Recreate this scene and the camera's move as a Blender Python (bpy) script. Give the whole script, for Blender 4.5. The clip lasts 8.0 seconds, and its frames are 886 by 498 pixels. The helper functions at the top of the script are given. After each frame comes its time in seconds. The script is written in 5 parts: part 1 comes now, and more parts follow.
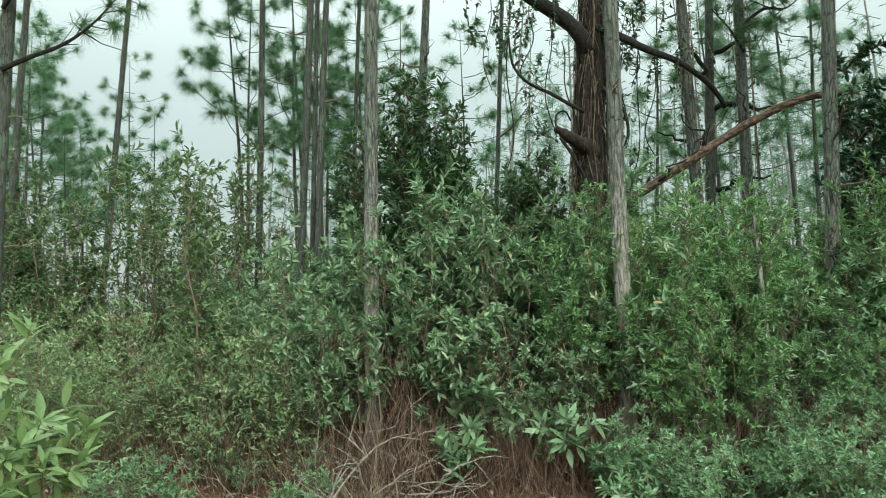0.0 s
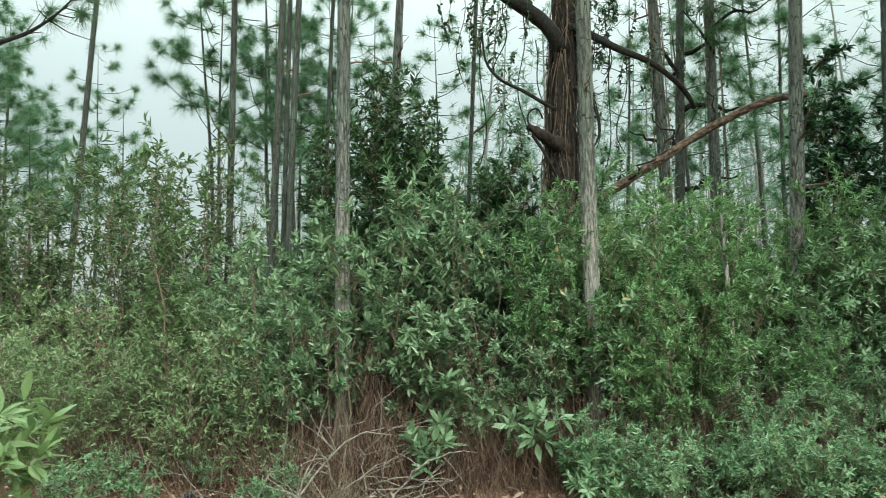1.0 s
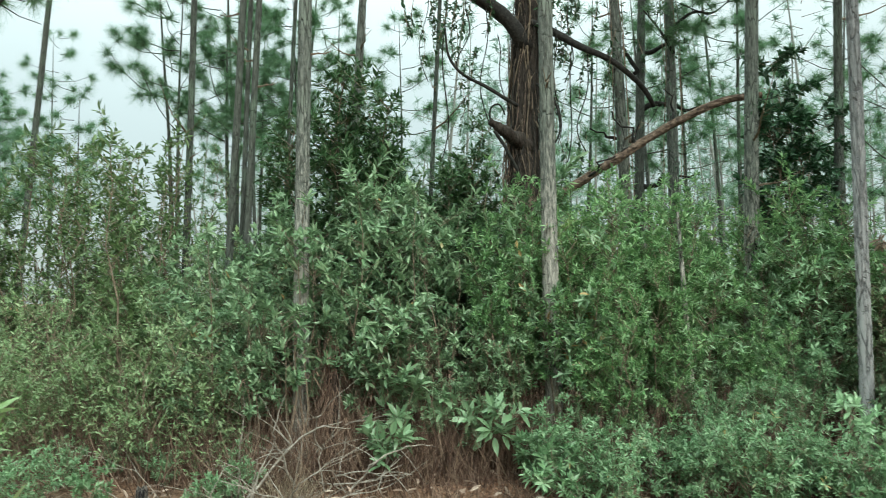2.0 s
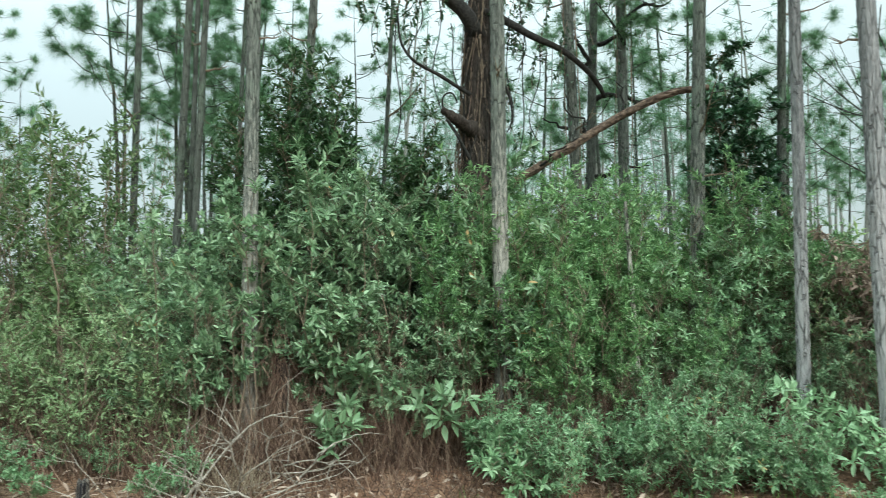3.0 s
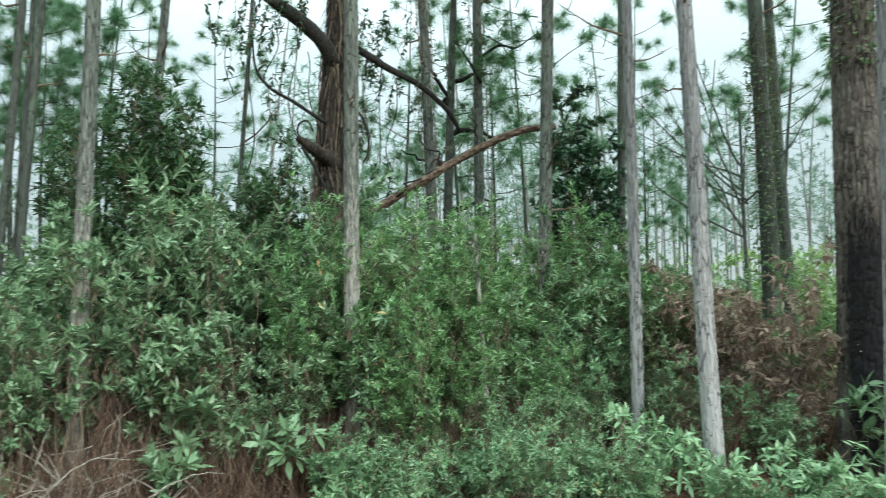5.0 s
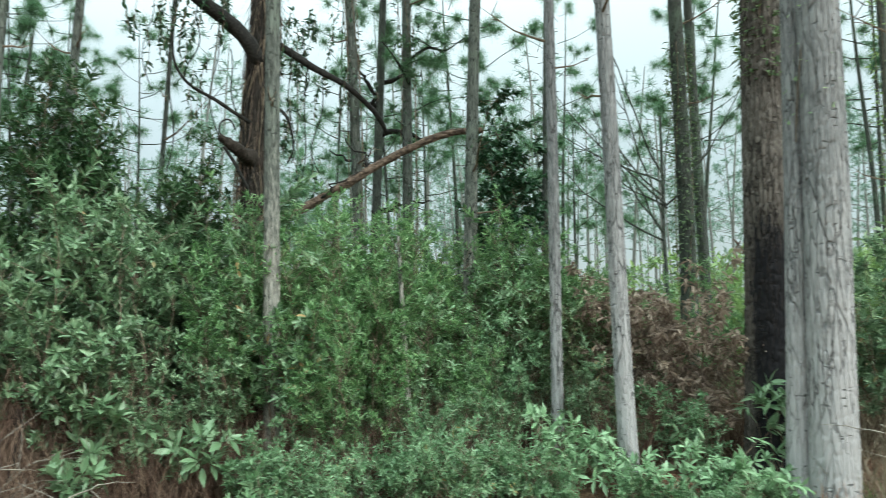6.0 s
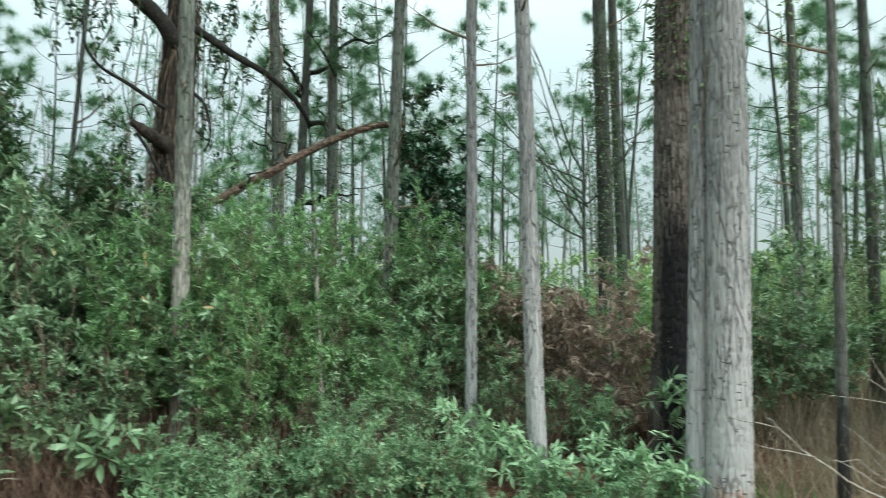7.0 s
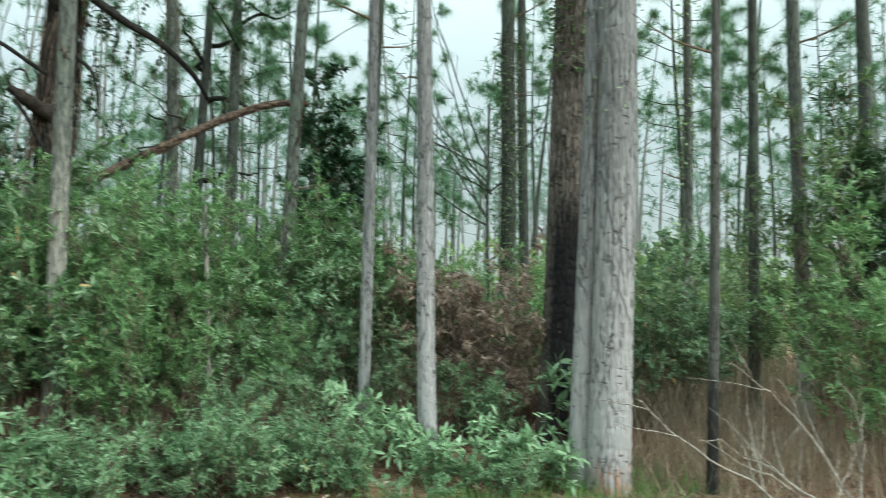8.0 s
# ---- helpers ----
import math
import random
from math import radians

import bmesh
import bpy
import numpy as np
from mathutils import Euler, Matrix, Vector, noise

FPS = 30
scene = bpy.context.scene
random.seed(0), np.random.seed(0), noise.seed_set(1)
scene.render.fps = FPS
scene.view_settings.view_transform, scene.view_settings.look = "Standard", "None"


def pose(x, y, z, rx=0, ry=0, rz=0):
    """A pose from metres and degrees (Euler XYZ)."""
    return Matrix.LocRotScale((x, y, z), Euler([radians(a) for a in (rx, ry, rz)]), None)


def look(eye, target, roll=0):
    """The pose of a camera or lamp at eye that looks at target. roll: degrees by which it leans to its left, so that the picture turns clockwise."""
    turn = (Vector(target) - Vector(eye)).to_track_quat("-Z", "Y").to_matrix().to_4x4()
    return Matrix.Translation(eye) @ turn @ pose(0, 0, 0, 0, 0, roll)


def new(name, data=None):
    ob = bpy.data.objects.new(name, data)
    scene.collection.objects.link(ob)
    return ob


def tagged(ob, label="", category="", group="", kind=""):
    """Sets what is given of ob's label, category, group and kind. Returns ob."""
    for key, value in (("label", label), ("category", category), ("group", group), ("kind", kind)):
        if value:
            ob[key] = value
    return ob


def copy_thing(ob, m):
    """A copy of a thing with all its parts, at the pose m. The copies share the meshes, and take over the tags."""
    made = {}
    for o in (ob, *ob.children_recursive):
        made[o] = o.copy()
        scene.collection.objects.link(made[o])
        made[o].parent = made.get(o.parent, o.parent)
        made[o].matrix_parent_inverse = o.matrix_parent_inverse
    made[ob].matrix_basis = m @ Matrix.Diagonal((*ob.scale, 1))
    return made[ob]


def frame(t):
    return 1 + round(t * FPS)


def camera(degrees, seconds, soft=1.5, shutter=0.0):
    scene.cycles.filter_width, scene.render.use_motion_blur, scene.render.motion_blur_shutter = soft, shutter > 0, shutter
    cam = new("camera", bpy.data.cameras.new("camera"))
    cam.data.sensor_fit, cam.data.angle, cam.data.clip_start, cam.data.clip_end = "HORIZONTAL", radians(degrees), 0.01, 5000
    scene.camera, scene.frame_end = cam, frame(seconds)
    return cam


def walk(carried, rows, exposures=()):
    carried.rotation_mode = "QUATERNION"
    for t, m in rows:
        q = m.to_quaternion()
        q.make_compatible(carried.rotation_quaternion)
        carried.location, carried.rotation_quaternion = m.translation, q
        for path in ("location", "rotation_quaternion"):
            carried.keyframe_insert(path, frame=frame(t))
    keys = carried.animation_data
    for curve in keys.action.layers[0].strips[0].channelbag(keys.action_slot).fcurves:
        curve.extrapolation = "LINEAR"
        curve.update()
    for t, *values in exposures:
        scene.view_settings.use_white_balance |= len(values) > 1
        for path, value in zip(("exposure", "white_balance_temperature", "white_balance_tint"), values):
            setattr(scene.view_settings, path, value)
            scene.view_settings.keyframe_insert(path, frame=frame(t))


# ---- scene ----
cam = camera(63.1, 8.0, soft=0.6, shutter=0.8)
# seconds, then place in metres and turn in degrees
ROWS = [
    (0.0, 0.000, 0.000, 1.600, 94.32, 1.35, -0.00),
    (0.5, 0.015, -0.002, 1.589, 94.11, 1.28, -1.00),
    (1.0, 0.022, -0.002, 1.578, 94.10, 0.99, -2.14),
    (1.5, 0.040, 0.005, 1.566, 94.06, 0.79, -3.52),
    (3.0, 0.134, 0.006, 1.545, 92.87, 0.66, -8.38),
    (3.5, 0.171, 0.005, 1.539, 92.83, 0.79, -10.55),
    (4.0, 0.214, 0.003, 1.534, 93.40, 0.66, -13.24),
    (4.5, 0.270, -0.001, 1.537, 94.62, 0.67, -16.01),
    (6.0, 0.492, -0.077, 1.567, 95.07, 0.97, -23.48),
    (6.5, 0.586, -0.121, 1.568, 94.86, 0.74, -25.99),
    (7.0, 0.691, -0.170, 1.553, 94.64, 0.30, -28.52),
    (7.5, 0.798, -0.224, 1.539, 94.14, -0.29, -31.63),
    (8.0, 0.906, -0.279, 1.529, 93.54, -0.64, -35.04),
]
walk(cam, [(t, pose(x, y, z, rx, ry, rz)) for t, x, y, z, rx, ry, rz in ROWS], exposures=((0.0, 0.87, 6800, 8), (1.5, 0.99, 6700, 8.5), (4.0, 1.14, 6320, 11), (6.5, 1.03, 6400, 10), (8.0, 1.0, 6420, 9)))

# ---- light ----
world = bpy.data.worlds.new("overcast_sky")
scene.world = world
world.use_nodes = True
wn, wl = world.node_tree.nodes, world.node_tree.links
wn.clear()
sky = wn.new("ShaderNodeTexSky")
sky.sky_type = "NISHITA"
sky.sun_disc = False
sky.sun_elevation, sky.sun_rotation = radians(35), radians(155)
sky.air_density, sky.dust_density = 1.0, 3.0
# a closed cloud cover, three times as bright overhead as at the horizon
dirn, high = wn.new("ShaderNodeTexCoord"), wn.new("ShaderNodeSeparateXYZ")
wl.new(dirn.outputs["Generated"], high.inputs[0])
cover = wn.new("ShaderNodeMapRange")
cover.inputs[1].default_value, cover.inputs[2].default_value = 0.0, 1.0
cover.inputs[3].default_value, cover.inputs[4].default_value = 3.3, 29.2
rise = wn.new("ShaderNodeMath")
rise.operation = "POWER"
rise.use_clamp = True
rise.inputs[1].default_value = 2.2
wl.new(high.outputs[2], rise.inputs[0])
wl.new(rise.outputs[0], cover.inputs[0])
puffs = wn.new("ShaderNodeTexNoise")
puffs.inputs["Scale"].default_value, puffs.inputs["Detail"].default_value = 2.5, 4.0
wl.new(dirn.outputs["Generated"], puffs.inputs["Vector"])
soft_puffs = wn.new("ShaderNodeMapRange")
soft_puffs.inputs[3].default_value, soft_puffs.inputs[4].default_value = 0.9, 1.1
wl.new(puffs.outputs[0], soft_puffs.inputs[0])
clouded = wn.new("ShaderNodeMath")
clouded.operation = "MULTIPLY"
wl.new(cover.outputs[0], clouded.inputs[0])
wl.new(soft_puffs.outputs[0], clouded.inputs[1])
tinted = wn.new("ShaderNodeVectorMath")
tinted.operation = "SCALE"
tinted.inputs[0].default_value = (0.815, 1.0, 0.98)
wl.new(clouded.outputs[0], tinted.inputs["Scale"])
cloud = wn.new("ShaderNodeMixRGB")
cloud.inputs[0].default_value = 0.85
wl.new(tinted.outputs[0], cloud.inputs[2])
backg = wn.new("ShaderNodeBackground")
backg.inputs[1].default_value = 0.1
wout = wn.new("ShaderNodeOutputWorld")
wl.new(sky.outputs[0], cloud.inputs[1])
wl.new(cloud.outputs[0], backg.inputs[0])
wl.new(backg.outputs[0], wout.inputs[0])

sun = new("sun", bpy.data.lights.new("sun", "SUN"))
sun.data.energy, sun.data.angle, sun.data.color = 1.5, radians(35), (0.965, 1.0, 0.95)
sun.matrix_world = look((5, -11, 8.6), (0, 0, 0))


# ---- materials ----
def shader(name):
    m = bpy.data.materials.new(name)
    m.use_nodes = True
    m.node_tree.nodes.clear()
    return m, m.node_tree.nodes, m.node_tree.links


def ramp(n, stops):
    r = n.new("ShaderNodeValToRGB")
    els = r.color_ramp.elements
    while len(els) < len(stops):
        els.new(0.5)
    for e, (p, c) in zip(els, stops):
        e.position, e.color = p, (*c, 1)
    return r


def leaf_material(name, dark, mid, light, rough=0.42, through_light=0.25, odd=None):
    """Leaves: each leaf its own tone, veined fine noise, a waxy surface and some light let through."""
    m, n, l = shader(name)
    geo, info = n.new("ShaderNodeNewGeometry"), n.new("ShaderNodeObjectInfo")
    mixv = n.new("ShaderNodeMath")
    mixv.operation = "MULTIPLY_ADD"
    mixv.inputs[1].default_value = 0.8
    l.new(geo.outputs["Random Per Island"], mixv.inputs[0])
    part_r = n.new("ShaderNodeMath")
    part_r.operation = "MULTIPLY"
    part_r.inputs[1].default_value = 0.2
    l.new(info.outputs["Random"], part_r.inputs[0])
    l.new(part_r.outputs[0], mixv.inputs[2])
    stops = [(0.0, dark), (0.5, mid), (0.93, light)]
    if odd:
        stops += [(0.95, light), (0.96, odd)]
    col = ramp(n, stops)
    l.new(mixv.outputs[0], col.inputs[0])
    tex = n.new("ShaderNodeTexNoise")
    tex.inputs["Scale"].default_value = 60.0
    tex.inputs["Detail"].default_value = 3.0
    tc = n.new("ShaderNodeTexCoord")
    l.new(tc.outputs["Object"], tex.inputs["Vector"])
    vary = n.new("ShaderNodeMixRGB")
    vary.blend_type = "OVERLAY"
    vary.inputs[0].default_value = 0.35
    l.new(col.outputs[0], vary.inputs[1])
    l.new(tex.outputs[0], vary.inputs[2])
    p = n.new("ShaderNodeBsdfPrincipled")
    p.inputs["Roughness"].default_value = rough
    p.inputs["Specular IOR Level"].default_value = 0.5
    l.new(vary.outputs[0], p.inputs["Base Color"])
    t = n.new("ShaderNodeBsdfTranslucent")
    l.new(vary.outputs[0], t.inputs["Color"])
    mix = n.new("ShaderNodeMixShader")
    mix.inputs[0].default_value = through_light
    l.new(p.outputs[0], mix.inputs[1])
    l.new(t.outputs[0], mix.inputs[2])
    out = n.new("ShaderNodeOutputMaterial")
    l.new(mix.outputs[0], out.inputs[0])
    return m


def bark_material(name, deep, mid, light, stretch=(9, 9, 2.2), lichen=None, char=None, bump=0.6, rough=0.9, plates=None, soot=(0.012, 0.012, 0.014), foot=None):
    """Bark: streaks along the trunk, fine grain, pale lichen patches, and a charred patch where there is one."""
    m, n, l = shader(name)
    tc, info = n.new("ShaderNodeTexCoord"), n.new("ShaderNodeObjectInfo")
    shift = n.new("ShaderNodeVectorMath")
    shift.operation = "ADD"
    l.new(tc.outputs["Object"], shift.inputs[0])
    l.new(info.outputs["Random"], shift.inputs[1])
    mp = n.new("ShaderNodeMapping")
    mp.inputs["Scale"].default_value = stretch
    l.new(shift.outputs[0], mp.inputs[0])
    a = n.new("ShaderNodeTexNoise")
    a.inputs["Scale"].default_value, a.inputs["Detail"].default_value, a.inputs["Roughness"].default_value = 2.6, 8.0, 0.68
    l.new(mp.outputs[0], a.inputs["Vector"])
    col = ramp(n, [(0.30, deep), (0.47, mid), (0.66, light)])
    l.new(a.outputs[0], col.inputs[0])
    last = col.outputs[0]
    b = n.new("ShaderNodeTexNoise")
    b.inputs["Scale"].default_value, b.inputs["Detail"].default_value = 2.2, 4.0
    l.new(shift.outputs[0], b.inputs["Vector"])
    if lichen:
        rl = ramp(n, [(0.5, (0, 0, 0)), (0.66, (1, 1, 1))])
        l.new(b.outputs[0], rl.inputs[0])
        mx = n.new("ShaderNodeMixRGB")
        l.new(rl.outputs[0], mx.inputs[0])
        l.new(last, mx.inputs[1])
        mx.inputs[2].default_value = (*lichen, 1)
        last = mx.outputs[0]
    if foot:
        # pale scales, more of them low down; brighter light on lower stems painted in too
        sep_f = n.new("ShaderNodeSeparateXYZ")
        l.new(tc.outputs["Object"], sep_f.inputs[0])
        low = n.new("ShaderNodeMapRange")
        low.inputs[1].default_value, low.inputs[2].default_value = 4.2, 0.4
        low.inputs[3].default_value, low.inputs[4].default_value = -0.12, 0.42
        l.new(sep_f.outputs[2], low.inputs[0])
        lit_scales = n.new("ShaderNodeMath")
        lit_scales.operation = "ADD"
        l.new(a.outputs[0], lit_scales.inputs[0])
        l.new(low.outputs[0], lit_scales.inputs[1])
        where = ramp(n, [(0.52, (0, 0, 0)), (0.82, (1, 1, 1))])
        l.new(lit_scales.outputs[0], where.inputs[0])
        mf = n.new("ShaderNodeMixRGB")
        l.new(where.outputs[0], mf.inputs[0])
        l.new(last, mf.inputs[1])
        mf.inputs[2].default_value = (*foot, 1)
        last = mf.outputs[0]
    if char:
        # soot from a ground fire: a ragged tongue up one side of the trunk
        z0, z1, side = char
        sep = n.new("ShaderNodeSeparateXYZ")
        l.new(tc.outputs["Object"], sep.inputs[0])
        up = n.new("ShaderNodeMapRange")
        up.inputs[1].default_value, up.inputs[2].default_value = z1, z1 - 0.6
        l.new(sep.outputs[2], up.inputs[0])
        across = n.new("ShaderNodeVectorMath")
        across.operation = "DOT_PRODUCT"
        across.inputs[1].default_value = side
        l.new(tc.outputs["Object"], across.inputs[0])
        ar = n.new("ShaderNodeMapRange")
        ar.inputs[1].default_value, ar.inputs[2].default_value = (0.0, 0.11) if any(side) else (-0.11, 0.0)
        l.new(across.outputs["Value"], ar.inputs[0])
        mul = n.new("ShaderNodeMath")
        mul.operation = "MULTIPLY"
        l.new(up.outputs[0], mul.inputs[0])
        l.new(ar.outputs[0], mul.inputs[1])
        rag = n.new("ShaderNodeMath")
        rag.operation = "MULTIPLY_ADD"
        rag.inputs[1].default_value, rag.inputs[2].default_value = 5.0, -2.45
        l.new(a.outputs[0], rag.inputs[0])
        add = n.new("ShaderNodeMath")
        add.operation = "ADD"
        l.new(mul.outputs[0], add.inputs[0])
        l.new(rag.outputs[0], add.inputs[1])
        rc = ramp(n, [(0.42, (0, 0, 0)), (0.55, (1, 1, 1))])
        l.new(add.outputs[0], rc.inputs[0])
        stop = n.new("ShaderNodeMath")
        stop.operation = "MULTIPLY"
        stop.use_clamp = True
        stop.inputs[1].default_value = 5.0
        l.new(up.outputs[0], stop.inputs[0])
        bound = n.new("ShaderNodeMath")
        bound.operation = "MULTIPLY"
        l.new(rc.outputs[0], bound.inputs[0])
        l.new(stop.outputs[0], bound.inputs[1])
        mc = n.new("ShaderNodeMixRGB")
        l.new(bound.outputs[0], mc.inputs[0])
        l.new(last, mc.inputs[1])
        mc.inputs[2].default_value = (*soot, 1)
        last = mc.outputs[0]
    relief = a.outputs[0]
    if plates:
        # flakes of bark with ragged splits in the deep bark colour between them
        warp = n.new("ShaderNodeTexNoise")
        warp.inputs["Scale"].default_value, warp.inputs["Detail"].default_value = 14.0, 3.0
        l.new(shift.outputs[0], warp.inputs["Vector"])
        moved = n.new("ShaderNodeVectorMath")
        moved.operation = "MULTIPLY_ADD"
        moved.inputs[1].default_value = (0.014, 0.014, 0.06)
        l.new(warp.outputs["Color"], moved.inputs[0])
        l.new(shift.outputs[0], moved.inputs[2])
        pm = n.new("ShaderNodeMapping")
        pm.inputs["Scale"].default_value = plates
        l.new(moved.outputs[0], pm.inputs[0])
        vor = n.new("ShaderNodeTexVoronoi")
        vor.feature = "DISTANCE_TO_EDGE"
        vor.inputs["Scale"].default_value = 1.0
        l.new(pm.outputs[0], vor.inputs["Vector"])
        gap = ramp(n, [(0.0, (0, 0, 0)), (0.03, (0.4, 0.4, 0.4)), (0.09, (1, 1, 1))])
        l.new(vor.outputs["Distance"], gap.inputs[0])
        # not every split is open
        some = ramp(n, [(0.42, (1, 1, 1)), (0.56, (0, 0, 0))])
        l.new(b.outputs[0], some.inputs[0])
        keep = n.new("ShaderNodeMixRGB")
        keep.blend_type = "LIGHTEN"
        keep.inputs[0].default_value = 0.6
        l.new(gap.outputs[0], keep.inputs[1])
        l.new(some.outputs[0], keep.inputs[2])
        cm = n.new("ShaderNodeMapping")
        cm.inputs["Scale"].default_value = (plates[0] * 0.5, plates[1] * 0.5, 24)
        l.new(moved.outputs[0], cm.inputs[0])
        cn = n.new("ShaderNodeTexNoise")
        cn.inputs["Scale"].default_value, cn.inputs["Detail"].default_value = 1.0, 1.0
        l.new(cm.outputs[0], cn.inputs["Vector"])
        cross = ramp(n, [(0.25, (0.2, 0.2, 0.2)), (0.32, (1, 1, 1))])
        l.new(cn.outputs[0], cross.inputs[0])
        both = n.new("ShaderNodeMixRGB")
        both.blend_type = "DARKEN"
        both.inputs[0].default_value = 1.0
        l.new(keep.outputs[0], both.inputs[1])
        l.new(cross.outputs[0], both.inputs[2])
        keep = both
        split_mix = n.new("ShaderNodeMixRGB")
        l.new(keep.outputs[0], split_mix.inputs[0])
        split_mix.inputs[1].default_value = (*deep, 1)
        l.new(last, split_mix.inputs[2])
        last = split_mix.outputs[0]
        hsum = n.new("ShaderNodeMath")
        hsum.operation = "MULTIPLY_ADD"
        hsum.inputs[1].default_value = 0.35
        l.new(a.outputs[0], hsum.inputs[0])
        l.new(keep.outputs[0], hsum.inputs[2])
        relief = hsum.outputs[0]
    p = n.new("ShaderNodeBsdfPrincipled")
    p.inputs["Roughness"].default_value = rough
    p.inputs["Specular IOR Level"].default_value = 0.25
    l.new(last, p.inputs["Base Color"])
    bm = n.new("ShaderNodeBump")
    bm.inputs["Strength"].default_value, bm.inputs["Distance"].default_value = bump, 0.012
    l.new(relief, bm.inputs["Height"])
    l.new(bm.outputs[0], p.inputs["Normal"])
    out = n.new("ShaderNodeOutputMaterial")
    l.new(p.outputs[0], out.inputs[0])
    return m


def ground_material():
    m, n, l = shader("needle_litter")
    tc = n.new("ShaderNodeTexCoord")
    big, fine = n.new("ShaderNodeTexNoise"), n.new("ShaderNodeTexNoise")
    big.inputs["Scale"].default_value, big.inputs["Detail"].default_value = 0.35, 5.0
    fine.inputs["Scale"].default_value, fine.inputs["Detail"].default_value = 22.0, 8.0
    for t in (big, fine):
        l.new(tc.outputs["Object"], t.inputs["Vector"])
    c1 = ramp(n, [(0.3, (0.075, 0.036, 0.02)), (0.5, (0.175, 0.084, 0.047)), (0.7, (0.27, 0.155, 0.095))])
    c2 = ramp(n, [(0.42, (0, 0, 0)), (0.62, (1, 1, 1))])
    l.new(fine.outputs[0], c1.inputs[0])
    l.new(big.outputs[0], c2.inputs[0])
    mx = n.new("ShaderNodeMixRGB")
    l.new(c2.outputs[0], mx.inputs[0])
    l.new(c1.outputs[0], mx.inputs[1])
    c3 = ramp(n, [(0.32, (0.07, 0.044, 0.026)), (0.5, (0.145, 0.09, 0.053)), (0.68, (0.225, 0.15, 0.095))])
    l.new(fine.outputs[0], c3.inputs[0])
    l.new(c3.outputs[0], mx.inputs[2])
    p = n.new("ShaderNodeBsdfPrincipled")
    p.inputs["Roughness"].default_value = 0.95
    l.new(mx.outputs[0], p.inputs["Base Color"])
    bm = n.new("ShaderNodeBump")
    bm.inputs["Strength"].default_value, bm.inputs["Distance"].default_value = 0.9, 0.03
    l.new(fine.outputs[0], bm.inputs["Height"])
    l.new(bm.outputs[0], p.inputs["Normal"])
    out = n.new("ShaderNodeOutputMaterial")
    l.new(p.outputs[0], out.inputs[0])
    return m


LITTER = ground_material()
BARK_PINE = bark_material("grey_pine_bark", (0.034, 0.038, 0.033), (0.09, 0.102, 0.088), (0.165, 0.182, 0.158), stretch=(20, 20, 3.0), lichen=(0.14, 0.165, 0.137), plates=(26, 26, 3.2), bump=1.0, foot=(0.36, 0.345, 0.30))
BARK_PALE = bark_material("pale_flaky_pine_bark", (0.075, 0.077, 0.077), (0.17, 0.177, 0.176), (0.275, 0.28, 0.28), stretch=(22, 22, 2.2), lichen=(0.22, 0.232, 0.228), plates=(24, 24, 2.8), bump=1.0, foot=(0.36, 0.357, 0.352))
BARK_BIG = bark_material("grey_bark_with_orange_scar", (0.085, 0.086, 0.085), (0.185, 0.19, 0.188), (0.29, 0.294, 0.29), stretch=(15, 15, 1.7), lichen=(0.245, 0.255, 0.25), plates=(19, 19, 2.0), bump=1.0, char=(0.0, 0.42, (-0.5, -0.8, 0.0)), soot=(0.36, 0.21, 0.15), foot=(0.36, 0.357, 0.35))
BARK_FAR = bark_material("brown_pine_bark", (0.028, 0.031, 0.026), (0.062, 0.071, 0.06), (0.108, 0.121, 0.103), stretch=(20, 20, 3.0), lichen=(0.10, 0.135, 0.10), plates=(30, 30, 3.2), bump=0.9)
BARK_CHAR = bark_material("charred_pine_bark", (0.018, 0.015, 0.013), (0.088, 0.078, 0.066), (0.21, 0.19, 0.165), stretch=(15, 15, 1.6), char=(0.0, 2.75, (0.1, -1.0, 0.0)), plates=(18, 18, 2.0), bump=1.0)
BARK_SINGED = bark_material("pine_bark_singed_at_the_foot", (0.038, 0.039, 0.034), (0.083, 0.087, 0.076), (0.145, 0.152, 0.136), stretch=(20, 20, 3.0), plates=(30, 30, 3.2), bump=0.9, char=(0.0, 1.25, (0.0, 0.0, 0.0)), soot=(0.022, 0.021, 0.02))
BARK_OAK = bark_material("red_brown_vine_bark", (0.008, 0.0068, 0.0056), (0.024, 0.0195, 0.0155), (0.062, 0.051, 0.041), stretch=(22, 22, 1.6), bump=1.0)
BARK_LIMB = bark_material("dark_limb_bark", (0.006, 0.006, 0.0055), (0.017, 0.0165, 0.0145), (0.038, 0.037, 0.033), stretch=(10, 10, 10))
WOOD_ROT = bark_material("rotten_red_wood", (0.025, 0.018, 0.014), (0.08, 0.056, 0.042), (0.20, 0.145, 0.105), stretch=(6, 9, 8))
TWIG = bark_material("shrub_twig_bark", (0.06, 0.045, 0.032), (0.13, 0.10, 0.07), (0.22, 0.18, 0.13), stretch=(10, 10, 4), bump=0.2)
TWIG_DEAD = bark_material("dead_grey_twig", (0.10, 0.09, 0.075), (0.22, 0.20, 0.165), (0.37, 0.34, 0.29), stretch=(10, 10, 10), bump=0.2)
LEAF_BAY = leaf_material("blue_green_bay_leaf", (0.064, 0.128, 0.058), (0.145, 0.254, 0.128), (0.305, 0.435, 0.26), rough=0.34, through_light=0.3, odd=(0.38, 0.27, 0.12))
LEAF_FINE = leaf_material("olive_green_fine_leaf", (0.058, 0.135, 0.046), (0.13, 0.267, 0.101), (0.265, 0.435, 0.193), rough=0.36, through_light=0.32, odd=(0.33, 0.25, 0.13))
